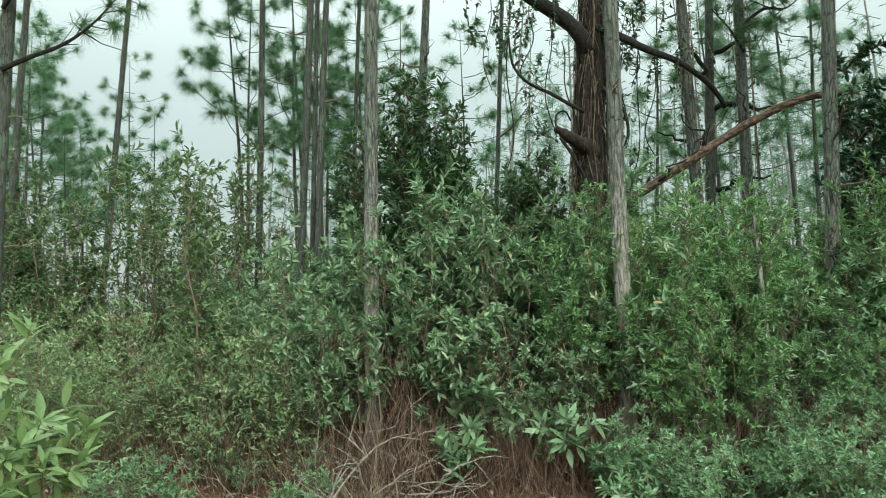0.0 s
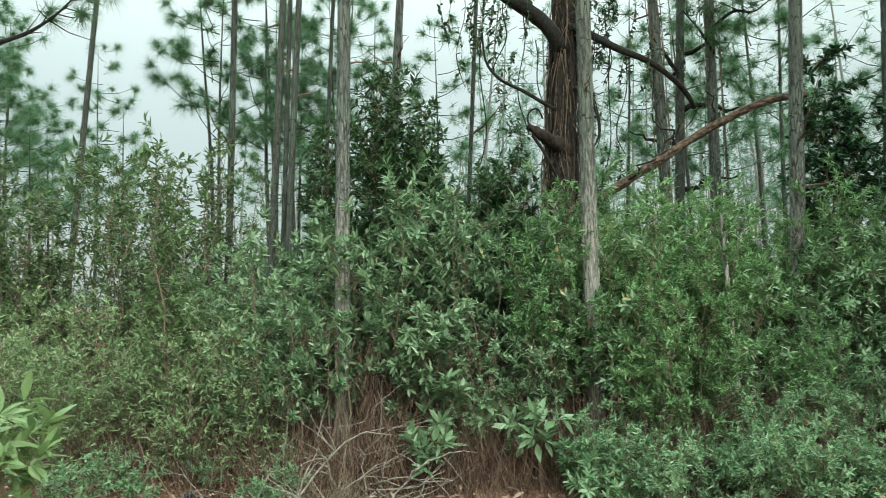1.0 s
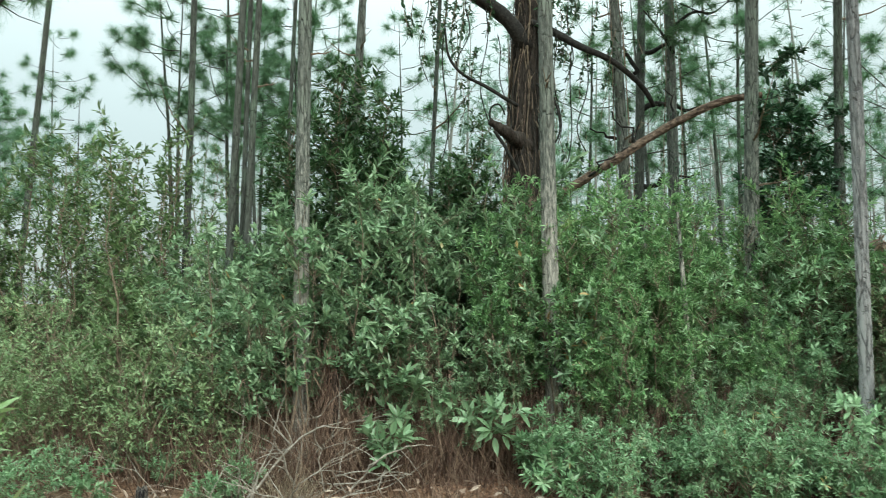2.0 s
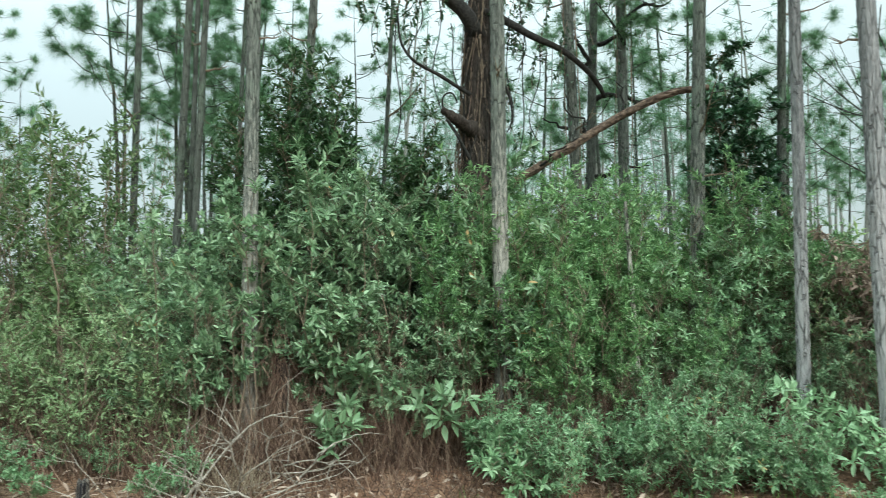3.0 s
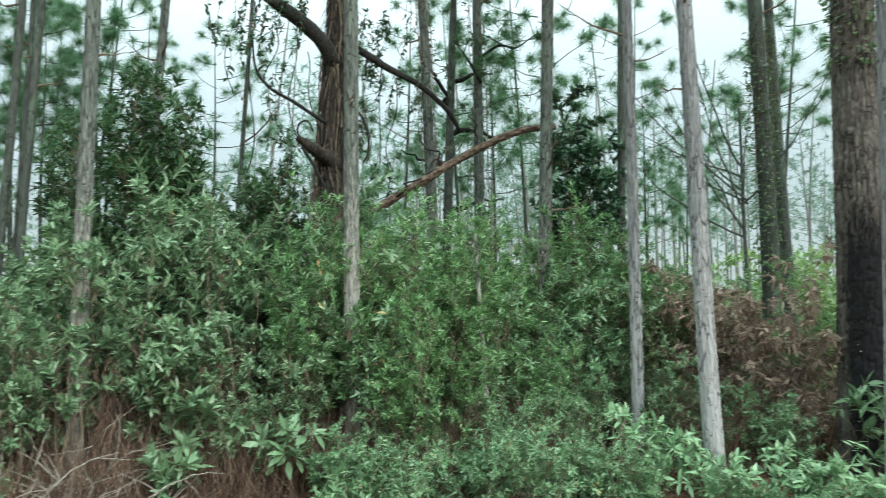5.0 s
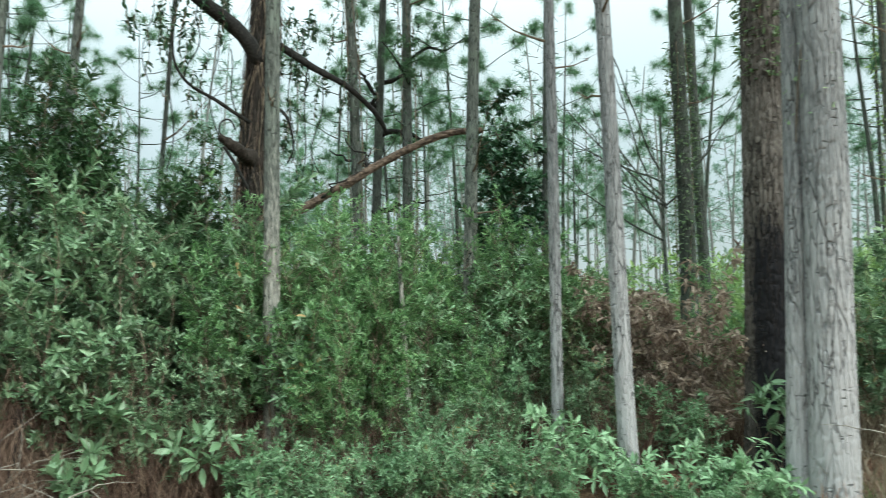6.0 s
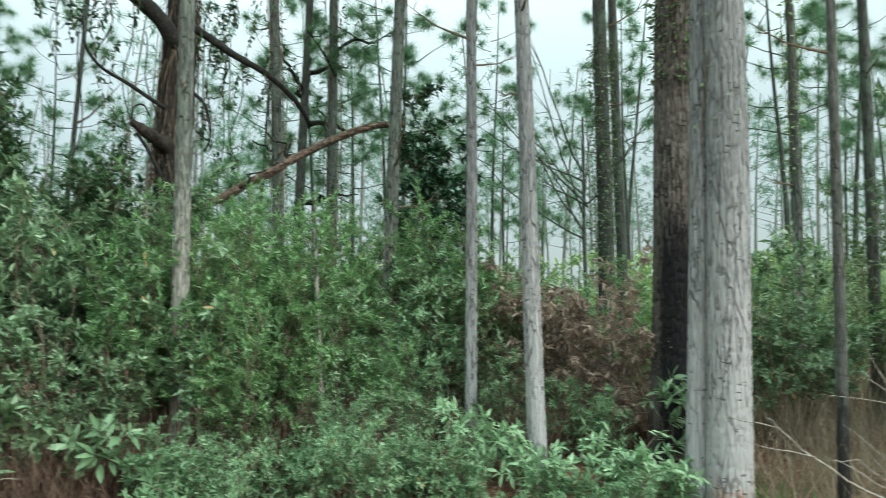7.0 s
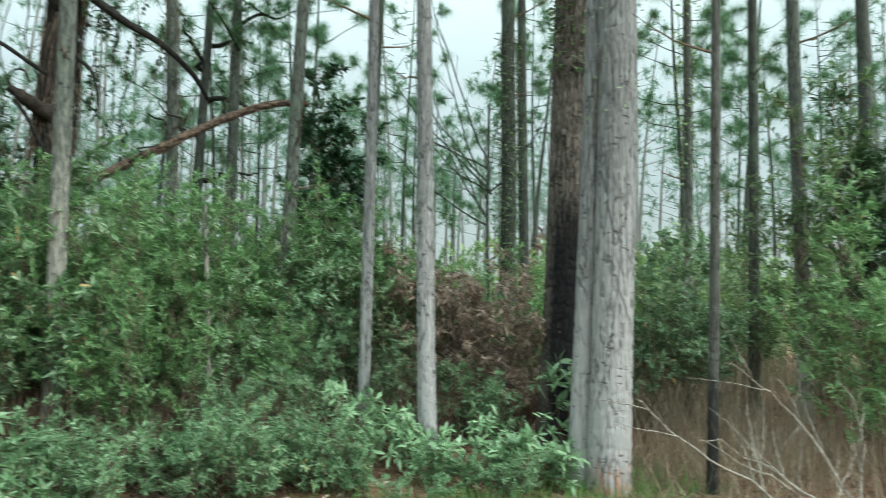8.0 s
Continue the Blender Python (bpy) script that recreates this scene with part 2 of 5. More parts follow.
LEAF_GREY = leaf_material("grey_green_thin_leaf", (0.11, 0.19, 0.082), (0.19, 0.295, 0.135), (0.31, 0.42, 0.22), rough=0.42, through_light=0.35, odd=(0.36, 0.27, 0.14))
LEAF_DARK = leaf_material("dark_evergreen_leaf", (0.010, 0.04, 0.016), (0.02, 0.072, 0.028), (0.045, 0.125, 0.055), rough=0.42, through_light=0.15)
# olive leaf darkened: backlit look of saplings against the sky painted in
LEAF_SHADE = leaf_material("olive_darkened_leaf", (0.046, 0.095, 0.033), (0.09, 0.16, 0.06), (0.165, 0.25, 0.108), rough=0.4, through_light=0.3)
LEAF_TALL = leaf_material("dark_glossy_bay_leaf", (0.02, 0.058, 0.019), (0.04, 0.10, 0.036), (0.085, 0.16, 0.065), rough=0.36, through_light=0.25)
# young leaves, lightened to put in the light that low shrubs lack
LEAF_YOUNG_LIT = leaf_material("young_lit_green_leaf", (0.088, 0.185, 0.08), (0.16, 0.295, 0.145), (0.28, 0.42, 0.245), rough=0.36, through_light=0.32, odd=(0.40, 0.32, 0.14))
LEAF_BRIGHT = leaf_material("fresh_bright_green_leaf", (0.13, 0.25, 0.12), (0.23, 0.39, 0.205), (0.39, 0.54, 0.35), rough=0.38, through_light=0.3, odd=(0.40, 0.36, 0.14))
LEAF_YELLOW = leaf_material("yellow_green_young_leaf", (0.10, 0.19, 0.065), (0.175, 0.285, 0.11), (0.29, 0.40, 0.19), rough=0.36, through_light=0.35, odd=(0.45, 0.30, 0.12))
LEAF_DEAD = leaf_material("dead_brown_leaf", (0.14, 0.10, 0.076), (0.30, 0.222, 0.17), (0.57, 0.475, 0.385), rough=0.75, through_light=0.2)
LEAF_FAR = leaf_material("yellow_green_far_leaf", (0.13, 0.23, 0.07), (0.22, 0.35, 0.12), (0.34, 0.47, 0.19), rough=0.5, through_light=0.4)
NEEDLE = leaf_material("green_pine_needle", (0.035, 0.095, 0.035), (0.06, 0.15, 0.06), (0.10, 0.20, 0.085), rough=0.5, through_light=0.35)
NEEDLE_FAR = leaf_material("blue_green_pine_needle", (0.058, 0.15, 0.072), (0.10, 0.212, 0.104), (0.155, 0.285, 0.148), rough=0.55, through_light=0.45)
STRAW = leaf_material("red_brown_straw", (0.042, 0.024, 0.017), (0.135, 0.08, 0.055), (0.34, 0.245, 0.175), rough=0.8, through_light=0.25)
STRAW_PALE = leaf_material("pale_dry_grass", (0.15, 0.12, 0.08), (0.27, 0.22, 0.15), (0.42, 0.36, 0.26), rough=0.8, through_light=0.25)
# distance haze is painted into these two colours; no mist is modelled
NEEDLE_HAZE = leaf_material("haze_tinted_teal_needle", (0.13, 0.22, 0.17), (0.18, 0.29, 0.225), (0.25, 0.37, 0.29), rough=0.7, through_light=0.5)
BARK_HAZE = bark_material("haze_tinted_far_bark", (0.10, 0.11, 0.10), (0.16, 0.17, 0.155), (0.22, 0.23, 0.21), bump=0.2)
GRASS = leaf_material("fresh_green_blade", (0.05, 0.14, 0.03), (0.10, 0.24, 0.05), (0.17, 0.34, 0.09), rough=0.5, through_light=0.3)


# ---- mesh tools ----
class Geo:
    """Gathers vertices and faces for one mesh; slot picks the material of what is added next."""

    def __init__(self):
        self.v, self.f, self.s, self.n, self.slot = [], [], [], 0, 0

    def add(self, verts, faces):
        verts = np.asarray(verts, float)
        self.v.append(verts)
        self.f.extend([tuple(int(i) + self.n for i in face) for face in faces])
        self.s.extend([self.slot] * len(faces))
        self.n += len(verts)

    def mesh(self, name, *materials, smooth=False):
        me = bpy.data.meshes.new(name)
        v = np.concatenate(self.v) if self.v else np.zeros((0, 3))
        me.from_pydata(v.tolist(), [], self.f)
        for m in materials:
            me.materials.append(m)
        if len(materials) > 1:
            me.polygons.foreach_set("material_index", self.s)
        if smooth:
            me.polygons.foreach_set("use_smooth", [True] * len(me.polygons))
        me.update()
        return me


def unit(a):
    a = np.asarray(a, float)
    return a / np.maximum(np.linalg.norm(a, axis=-1, keepdims=True), 1e-9)


def tube(g, pts, radii, sides=5, caps=True):
    """A tapering round branch along pts, closed at its tip."""
    pts = np.asarray(pts, float)
    d = unit(np.gradient(pts, axis=0))
    ref = np.array([0.31, 0.95, 0.05]) if abs(d[0][2]) > 0.6 else np.array([0.05, 0.1, 1.0])
    u = unit(np.cross(d, ref))
    w = np.cross(d, u)
    a = np.linspace(0, 2 * np.pi, sides, endpoint=False)
    ring = u[:, None, :] * np.cos(a)[None, :, None] + w[:, None, :] * np.sin(a)[None, :, None]
    v = (pts[:, None, :] + ring * np.asarray(radii, float)[:, None, None]).reshape(-1, 3)
    k = len(pts)
    faces = [(i * sides + j, i * sides + (j + 1) % sides, (i + 1) * sides + (j + 1) % sides, (i + 1) * sides + j) for i in range(k - 1) for j in range(sides)]
    if caps:
        faces.append(tuple((k - 1) * sides + j for j in range(sides)))
        faces.append(tuple(reversed(range(sides))))
    g.add(v, faces)


def leaves(g, base, way, up, length, width, curl=0.12, fold=0.25, fine=False, plain=False):
    """Pointed leaves, folded along the midrib and curling down to the tip."""
    base, way, up = np.asarray(base, float), unit(way), np.asarray(up, float)
    side = unit(np.cross(way, up))
    nrm = np.cross(side, way)
    L, W = np.asarray(length)[:, None], np.asarray(width)[:, None]
    if fine:
        stations = ((0.22, 0.34), (0.5, 0.5), (0.8, 0.28))
        cols = [base]
        for s, w in stations:
            mid = base + way * L * s - nrm * L * curl * s * s
            cols += [mid + side * W * w + nrm * W * fold * w, mid, mid - side * W * w + nrm * W * fold * w]
        cols.append(base + way * L - nrm * L * curl)
        v = np.stack(cols, 1)
        k = 11
        pat = [(0, 1, 2), (0, 2, 3), (1, 4, 5, 2), (2, 5, 6, 3), (4, 7, 8, 5), (5, 8, 9, 6), (7, 10, 8), (8, 10, 9)]
    elif plain:
        mid = base + way * L * 0.48
        v = np.stack([base, mid + side * W * 0.5 + nrm * W * 0.15, base + way * L - nrm * L * curl * 0.6, mid - side * W * 0.5 + nrm * W * 0.15], 1)
        k = 4
        pat = [(0, 1, 2), (0, 2, 3)]
    else:
        one, two = base + way * L * 0.34, base + way * L * 0.7 - nrm * L * curl * 0.4
        edge = side * W * 0.5
        lift = nrm * W * fold * 0.5
        v = np.stack([base, one + edge * 0.92 + lift, two + edge * 0.86 + lift, base + way * L - nrm * L * curl, two - edge * 0.86 + lift, one - edge * 0.92 + lift], 1)
        k = 6
        pat = [(0, 1, 2, 3), (0, 3, 4, 5)]
    n = len(base)
    faces = [tuple(i * k + q for q in face) for i in range(n) for face in pat]
    g.add(v.reshape(-1, 3), faces)


def blades(g, base, way, length, width, bend=0.2, rng=None):
    """Thin needles, stalks or grass blades: one long narrow triangle each, or two when they bend."""
    base, way = np.asarray(base, float), unit(way)
    rng = rng or np.random.default_rng(5)
    side = unit(np.cross(way, rng.normal(size=way.shape)))
    L, W = np.asarray(length)[:, None], np.asarray(width)[:, None]
    tip = base + way * L + np.array([0, 0, -1.0]) * L * bend
    v = np.stack([base - side * W * 0.5, base + side * W * 0.5, tip], 1)
    g.add(v.reshape(-1, 3), [(3 * i, 3 * i + 1, 3 * i + 2) for i in range(len(base))])


def part(name, me, parent, label=""):
    ob = new(name, me)
    ob.parent = parent
    return tagged(ob, label)


def ground_height(x, y):
    s = np.clip((y + 0.3 * x - 6.3) / 1.9, 0, 1)
    return -0.3 * (1 - s * s * (3 - 2 * s)) + 0.05 * np.sin(1.3 * x + 0.7) * np.sin(1.1 * y) + 0.02 * np.sin(4.1 * x + y) * np.sin(3.3 * y - x)


# ---- ground ----
def build_ground():
    near = np.concatenate([-np.geomspace(400, 12, 14), np.linspace(-11, 15, 105), np.geomspace(16, 400, 14)])
    far = np.concatenate([-np.geomspace(400, 3, 12), np.linspace(-2, 17, 77), np.geomspace(18, 400, 14)])
    X, Y = np.meshgrid(near, far, indexing="ij")
    fade = np.clip(1.6 - np.hypot(X, Y - 6) / 30, 0, 1)
    Z = np.where(fade > 0, ground_height(X, Y) * fade, 0)
    g = Geo()
    a, b = X.shape
    g.add(np.stack([X, Y, Z], -1).reshape(-1, 3), [(i * b + j, (i + 1) * b + j, (i + 1) * b + j + 1, i * b + j + 1) for i in range(a - 1) for j in range(b - 1)])
    tagged(new("ground", g.mesh("ground", LITTER, smooth=True)), "forest floor of red-brown fallen pine needles", "ground", kind="structure")


build_ground()


# ---- pines ----
def smooth_path(pts, n):
    pts = np.asarray(pts, float)
    s = np.concatenate([[0], np.cumsum(np.linalg.norm(np.diff(pts, axis=0), axis=1))])
    q = np.linspace(0, s[-1], n)
    out = np.stack([np.interp(q, s, pts[:, c]) for c in range(3)], 1)
    for _ in range(3):
        out[1:-1] = (out[:-2] + 2 * out[1:-1] + out[2:]) / 4
    return out


def cracks(u, v, period, rng):
    """How deep the bark is split at (u, v): 0 on a plate, 1 in a crack between plates. u wraps round the trunk."""
    rows = int(v.max()) + 3
    jit = rng.random((period, rows, 2)) * 0.9 + 0.05
    cu, cv = np.floor(u).astype(int), np.floor(v).astype(int)
    d1 = np.full(u.shape, 9.0)
    d2 = np.full(u.shape, 9.0)
    for i in (-1, 0, 1):
        for j in (-1, 0, 1):
            a, b = cu + i, np.clip(cv + j, 0, rows - 1)
            p = jit[a % period, b]
            d = np.hypot(u - (a + p[..., 0]), v - (cv + j + p[..., 1]))
            d2 = np.minimum(d2, np.maximum(d1, d))
            d1 = np.minimum(d1, d)
    return np.clip(1 - (d2 - d1) / 0.22, 0, 1)


def trunk_mesh(name, dia, height, lean, material, seed, sides=28, step=0.04, crown_at=6.5, plate=0.055, depth=0.007, flare=0.35, bow=0.03):
    """A trunk that tapers and sways a little, its bark split into plates; finely cut as far up as it is seen."""
    rng = np.random.default_rng(seed)
    z = np.concatenate([np.arange(-0.45, crown_at, step), np.linspace(crown_at, height, 14)])
    r = dia / 2 * (1.06 - 0.62 * np.clip(z, 0, None) / height) * (1 + flare * np.exp(-np.clip(z + 0.3, 0, None) / 0.28))
    a = np.linspace(0, 2 * np.pi, sides, endpoint=False)
    A, Z = np.meshgrid(a, z)
    period = max(6, int(round(math.pi * dia / plate)))
    u = A / (2 * np.pi) * period
    v = (Z + 0.5) / (plate * 2.6)
    wob = 0.35 * np.sin(Z * 9 + A * 3) + 0.25 * np.sin(Z * 23 - A * 5)
    c = cracks(np.mod(u + wob * 0.3, period), v + 0.2 * wob, period, rng)
    lump = sum(np.sin(k * A + rng.random() * 6 + Z * rng.uniform(0.3, 1.5)) * 0.02 / k for k in (2, 3, 5))
    R = r[:, None] * (1 + lump) - depth * c + rng.normal(size=A.shape) * depth * 0.12
    # knots where old branches were shed
    for _ in range(int(crown_at * 2.2)):
        kz, ka = rng.uniform(0.6, crown_at), rng.uniform(0, 2 * np.pi)
        d2 = (np.angle(np.exp(1j * (A - ka))) * r[:, None]) ** 2 / 0.022 ** 2 + (Z - kz) ** 2 / 0.016 ** 2
        R += 0.012 * np.exp(-d2) * rng.choice([1, -0.8])
    cx = lean[0] * z + bow * dia * 3 * np.sin(z * 0.55 + seed) * np.clip(z / 3, 0, 1)
    cy = lean[1] * z + bow * dia * 3 * np.cos(z * 0.5 + seed) * np.clip(z / 3, 0, 1)
    g = Geo()
    v3 = np.stack([cx[:, None] + R * np.cos(A), cy[:, None] + R * np.sin(A), Z], -1).reshape(-1, 3)
    k = len(z)
    g.add(v3, [(i * sides + j, i * sides + (j + 1) % sides, (i + 1) * sides + (j + 1) % sides, (i + 1) * sides + j) for i in range(k - 1) for j in range(sides)])
    return g.mesh(name, material, smooth=True)


def tuft(g, at, way, rng, count=46, length=0.22, width=0.008):
    """A brush of long needles round the end of a twig."""
    d = unit(unit(rng.normal(size=(count, 3))) + np.asarray(way) * 0.45)
    base = np.asarray(at) - np.asarray(way) * rng.random((count, 1)) * length * 0.35
    blades(g, base, d, length * rng.uniform(0.7, 1.15, count), np.full(count, width), bend=0.15, rng=rng)


def boughs(seed, top, bottom, reach, limbs, needle, bark, tuft_kw, thick=0.010):
    """Limbs that sweep out and turn up, each with brushes of needles at its twig ends: one mesh a bough."""
    rng = np.random.default_rng(seed)
    made = []
    for i in range(limbs):
        g = Geo()
        f = (i + rng.random()) / limbs
        z = bottom + (top - bottom) * f
        ang = i * 2.4 + rng.normal() * 0.4
        ln = reach * (1 - 0.72 * f) * rng.uniform(0.6, 1.15)
        out = np.array([math.cos(ang), math.sin(ang), 0])
        k = np.linspace(0, 1, 5)
        pts = np.array([0, 0, z]) + out * (k * ln)[:, None] + np.array([0, 0, 1]) * (ln * (0.10 * k + 0.34 * k * k) * rng.uniform(0.5, 1.4))[:, None]
        pts += rng.normal(size=pts.shape) * 0.04 * ln * k[:, None]
        g.slot = 0
        tube(g, pts, 0.006 + thick * ln * (1 - k) ** 1.2, 4)
        ends = max(2, int(ln * 3.6))
        for e in range(ends):
            q = rng.uniform(0.42, 1.0) if e else 1.0
            a = np.array([np.interp(q, k, pts[:, c]) for c in range(3)])
            way = unit(out * rng.uniform(0.2, 1) + rng.normal(size=3) * 0.55 + np.array([0, 0, 0.7]))
            tip = a + way * rng.uniform(0.12, 0.4)
            g.slot = 0
            if q < 1:
                tube(g, [a, tip], [0.006, 0.004], 3, False)
            g.slot = 1
            tuft(g, tip if q < 1 else a, way, rng, **tuft_kw)
        if i == limbs - 1:
            tuft(g, (0, 0, top), (0, 0, 1), rng, **tuft_kw)
        made.append(g.mesh("bough", bark, needle))
    return made


# unseen crowns, hung lower on the near pines to shade their upper stems
CROWN_NEAR = [boughs(50 + i, 15.0, 7.6, 2.8, 11, NEEDLE, BARK_FAR, dict(count=16, length=0.36, width=0.05)) for i in range(2)]
CROWN_TALL = [boughs(40 + i, 15.0, 8.6, 2.9, 15, NEEDLE, BARK_FAR, dict(count=26, length=0.34, width=0.036)) for i in range(2)]


def stub_branch(seed, length=0.5, up=0.3):
    rng = np.random.default_rng(seed)
    g = Geo()
    k = np.linspace(0, 1, 5)
    pts = np.stack([k * length, rng.normal(size=5) * 0.02 * k, up * length * k ** 1.5 + rng.normal(size=5) * 0.015], 1)
    tube(g, pts, 0.016 * (1.1 - k), 5)
    for _ in range(3):
        q = rng.uniform(0.3, 0.9)
        a = np.array([np.interp(q, k, pts[:, c]) for c in range(3)])
        tube(g, [a, a + rng.normal(size=3) * 0.07 + (0.08, 0, 0.04)], [0.006, 0.003], 3)
    return g.mesh("branch", TWIG)


STUBS = [stub_branch(60 + i, 0.3 + 0.28 * i, 0.15 + 0.12 * i) for i in range(4)]


def pine(x, y, lean, dia, label, seed, material=BARK_PINE, sides=24, step=0.05, stubs=2, crown=True, height=15.5, low=2.6, **kw):
    tree = tagged(new("pine_tree"), label, "tree", "slender pines of the wood")
    z0 = float(ground_height(x, y))
    tree.location = (x, y, z0)
    part("trunk", trunk_mesh("trunk", dia, height, lean, material, seed, sides, step, **kw), tree)
    rng = np.random.default_rng(seed + 900)
    for i in range(stubs):
        z = rng.uniform(low, 6.8)
        ob = part("branch", STUBS[int(rng.integers(4))], tree, "bare dead branch")
        ob.location = (lean[0] * z, lean[1] * z, z)
        ob.rotation_euler = (0, 0, rng.uniform(0, 6.28))
    if crown:
        for me in (CROWN_NEAR if math.hypot(x, y) < 10.3 else CROWN_TALL)[seed % 2]:
            ob = part("bough", me, tree)
            ob.location = (lean[0] * 12, lean[1] * 12, 0)
            ob.rotation_euler = (0, 0, seed * 1.7)
    return tree


GREY = "straight grey-barked pine trunk rising out of the shrubs"
SLIM = "slim brown-grey pine trunk behind the undergrowth"
PINES = {}
for x, y, lx, ly, dia, lab, mat, sides, step in (
    (-0.77, 7.80, 0.007, 0.0, 0.165, "straight grey pine trunk behind the bay shrubs", BARK_PINE, 32, 0.03),
    (1.83, 7.30, -0.005, 0.0, 0.172, "straight grey pine standing before the vine-covered tree", BARK_PINE, 32, 0.03),
    (3.46, 9.29, -0.041, 0.0, 0.165, "grey pine leaning slightly, behind fine-leaved shrubs", BARK_PINE, 24, 0.04),
    (4.53, 10.49, -0.003, 0.0, 0.181, "grey pine behind the broken log", BARK_PINE, 24, 0.05),
    (4.42, 8.29, 0.046, 0.0, 0.182, "grey pine that leans beside the dark evergreen", BARK_PINE, 32, 0.03),
    (4.75, 6.68, 0.007, -0.003, 0.130, "thin pale grey crooked pine trunk", BARK_PALE, 28, 0.03),
    (5.76, 8.62, 0.039, -0.007, 0.126, SLIM, BARK_FAR, 20, 0.06),
    (5.01, 5.81, -0.022, 0.010, 0.180, "pale grey flaky-barked pine at the wood's edge", BARK_PALE, 48, 0.018),
    (8.39, 8.62, 0.002, -0.001, 0.270, "brown-grey pine hung with leafy vines", BARK_FAR, 24, 0.05),
    (9.06, 8.94, -0.008, 0.005, 0.188, SLIM, BARK_FAR, 20, 0.06),
    (9.99, 6.38, 0.002, -0.001, 0.136, SLIM, BARK_PINE, 20, 0.06),
    (6.87, 3.85, 0.017, -0.012, 0.101, "thin dark-based pine on open needle litter", BARK_SINGED, 24, 0.03),
    (10.44, 5.62, 0.006, -0.004, 0.161, SLIM, BARK_FAR, 20, 0.06),
    (10.24, 4.78, -0.009, 0.006, 0.193, GREY, BARK_PINE, 20, 0.06),
    (10.42, 4.05, 0.0, 0.0, 0.183, GREY, BARK_FAR, 20, 0.06),
    (-0.47, 10.0, 0.057, 0.0, 0.133, SLIM, BARK_PINE, 20, 0.06),
    (-1.90, 9.20, 0.045, 0.0, 0.101, SLIM, BARK_FAR, 20, 0.06),
    (-1.64, 9.00, 0.043, 0.0, 0.092, SLIM, BARK_FAR, 20, 0.06),
    (-1.78, 9.60, 0.027, 0.0, 0.075, SLIM, BARK_FAR, 20, 0.06),
    (-2.99, 11.51, 0.022, 0.0, 0.117, SLIM, BARK_FAR, 20, 0.06),
    (-6.77, 14.01, 0.084, 0.0, 0.132, "dark slim pine that leans against the sky", BARK_FAR, 20, 0.06),
    (-5.34, 8.51, 0.027, 0.0, 0.186, GREY, BARK_FAR, 24, 0.05),
    (-6.82, 11.01, 0.064, 0.0, 0.121, SLIM, BARK_FAR, 20, 0.06),
    (0.66, 11.0, 0.060, 0.0, 0.078, SLIM, BARK_FAR, 20, 0.06),
    (-1.88, 14.0, 0.047, 0.0, 0.099, SLIM, BARK_FAR, 16, 0.08),
):
    PINES[x] = pine(x, y, (lx, ly), dia, lab, int(abs(x * 100) + y * 10), mat, sides, step)
# the large twin pine at the edge, and the charred one close behind it
pine(6.26, 4.56, (0.017, -0.009), 0.40, "large pale grey flaky-barked pine with an orange-scarred foot", 7, BARK_BIG, 96, 0.02, stubs=0, plate=0.07, depth=0.010, flare=0.12, crown_at=5.6, height=19)
pine(6.11, 4.82, (0.035, -0.019), 0.20, "grey pine trunk grown against the large pine", 8, BARK_PALE, 44, 0.018, stubs=0, flare=0.4)
pine(6.54, 5.53, (0.036, -0.020), 0.452, "thick brown pine with a fire-blackened foot", 9, BARK_CHAR, 84, 0.02, stubs=1, plate=0.065, depth=0.02, height=19)


def low_limb(tree, pts, r0, seed, twigs, needles):
    """A crooked limb low on a pine, with short twigs and brushes of needles towards its end."""
    rl = np.random.default_rng(seed)
    g = Geo()
    p = smooth_path(pts, 16)
    tube(g, p, np.linspace(r0, 0.008, 16), 6)
    for i in range(twigs):
        q = p[int(rl.integers(5, 16))]
        way = unit(rl.normal(size=3) * (1, 0.5, 0.6) + np.array([0.5, 0, 0.5]))
        tip = q + way * rl.uniform(0.15, 0.5)
        g.slot = 0
        tube(g, [q, (q + tip) / 2 + rl.normal(size=3) * 0.03, tip], [0.008, 0.006, 0.004], 4)
        if i < needles:
            g.slot = 1
            tuft(g, tip, way, rl, 130, 0.24, 0.006)
    part("limb", g.mesh("limb", BARK_LIMB, NEEDLE), tree, "crooked dark limb with brushes of needles")


def small_pine(seed, height):
    rng = np.random.default_rng(seed)
    tree = new("young_pine")
    g = Geo()
    k = np.linspace(0, 1, 12)
    z = k * height
    pts = np.stack([0.04 * height * rng.normal() * k ** 2 + 0.03 * np.sin(z + seed), 0.02 * height * rng.normal() * k ** 2, z - 0.2], 1)
    tube(g, pts, (0.026 + 0.004 * height) * (1.08 - k), 7)
    part("trunk", g.mesh("trunk", BARK_FAR, smooth=True), tree)
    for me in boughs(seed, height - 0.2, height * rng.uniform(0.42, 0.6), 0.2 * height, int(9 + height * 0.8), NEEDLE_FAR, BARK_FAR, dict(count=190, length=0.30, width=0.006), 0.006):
        part("bough", me, tree)
    return tagged(tree, "young pine with brushes of long needles against the sky", "tree", "young pines behind")


low_limb(PINES[-5.34], [(0.15, -0.1, 4.75), (0.6, -0.2, 4.88), (0.95, -0.25, 4.95), (1.35, -0.3, 5.2), (1.6, -0.3, 5.5)], 0.035, 731, 12, 8)
low_limb(PINES[-5.34], [(0.15, -0.1, 5.5), (0.5, -0.3, 5.75), (0.9, -0.3, 5.6), (1.2, -0.3, 5.75)], 0.03, 732, 10, 8)
low_limb(PINES[4.53], [(0.0, -0.1, 5.6), (0.25, -0.3, 5.8), (0.5, -0.35, 5.7), (0.8, -0.3, 5.95)], 0.03, 733, 12, 10)
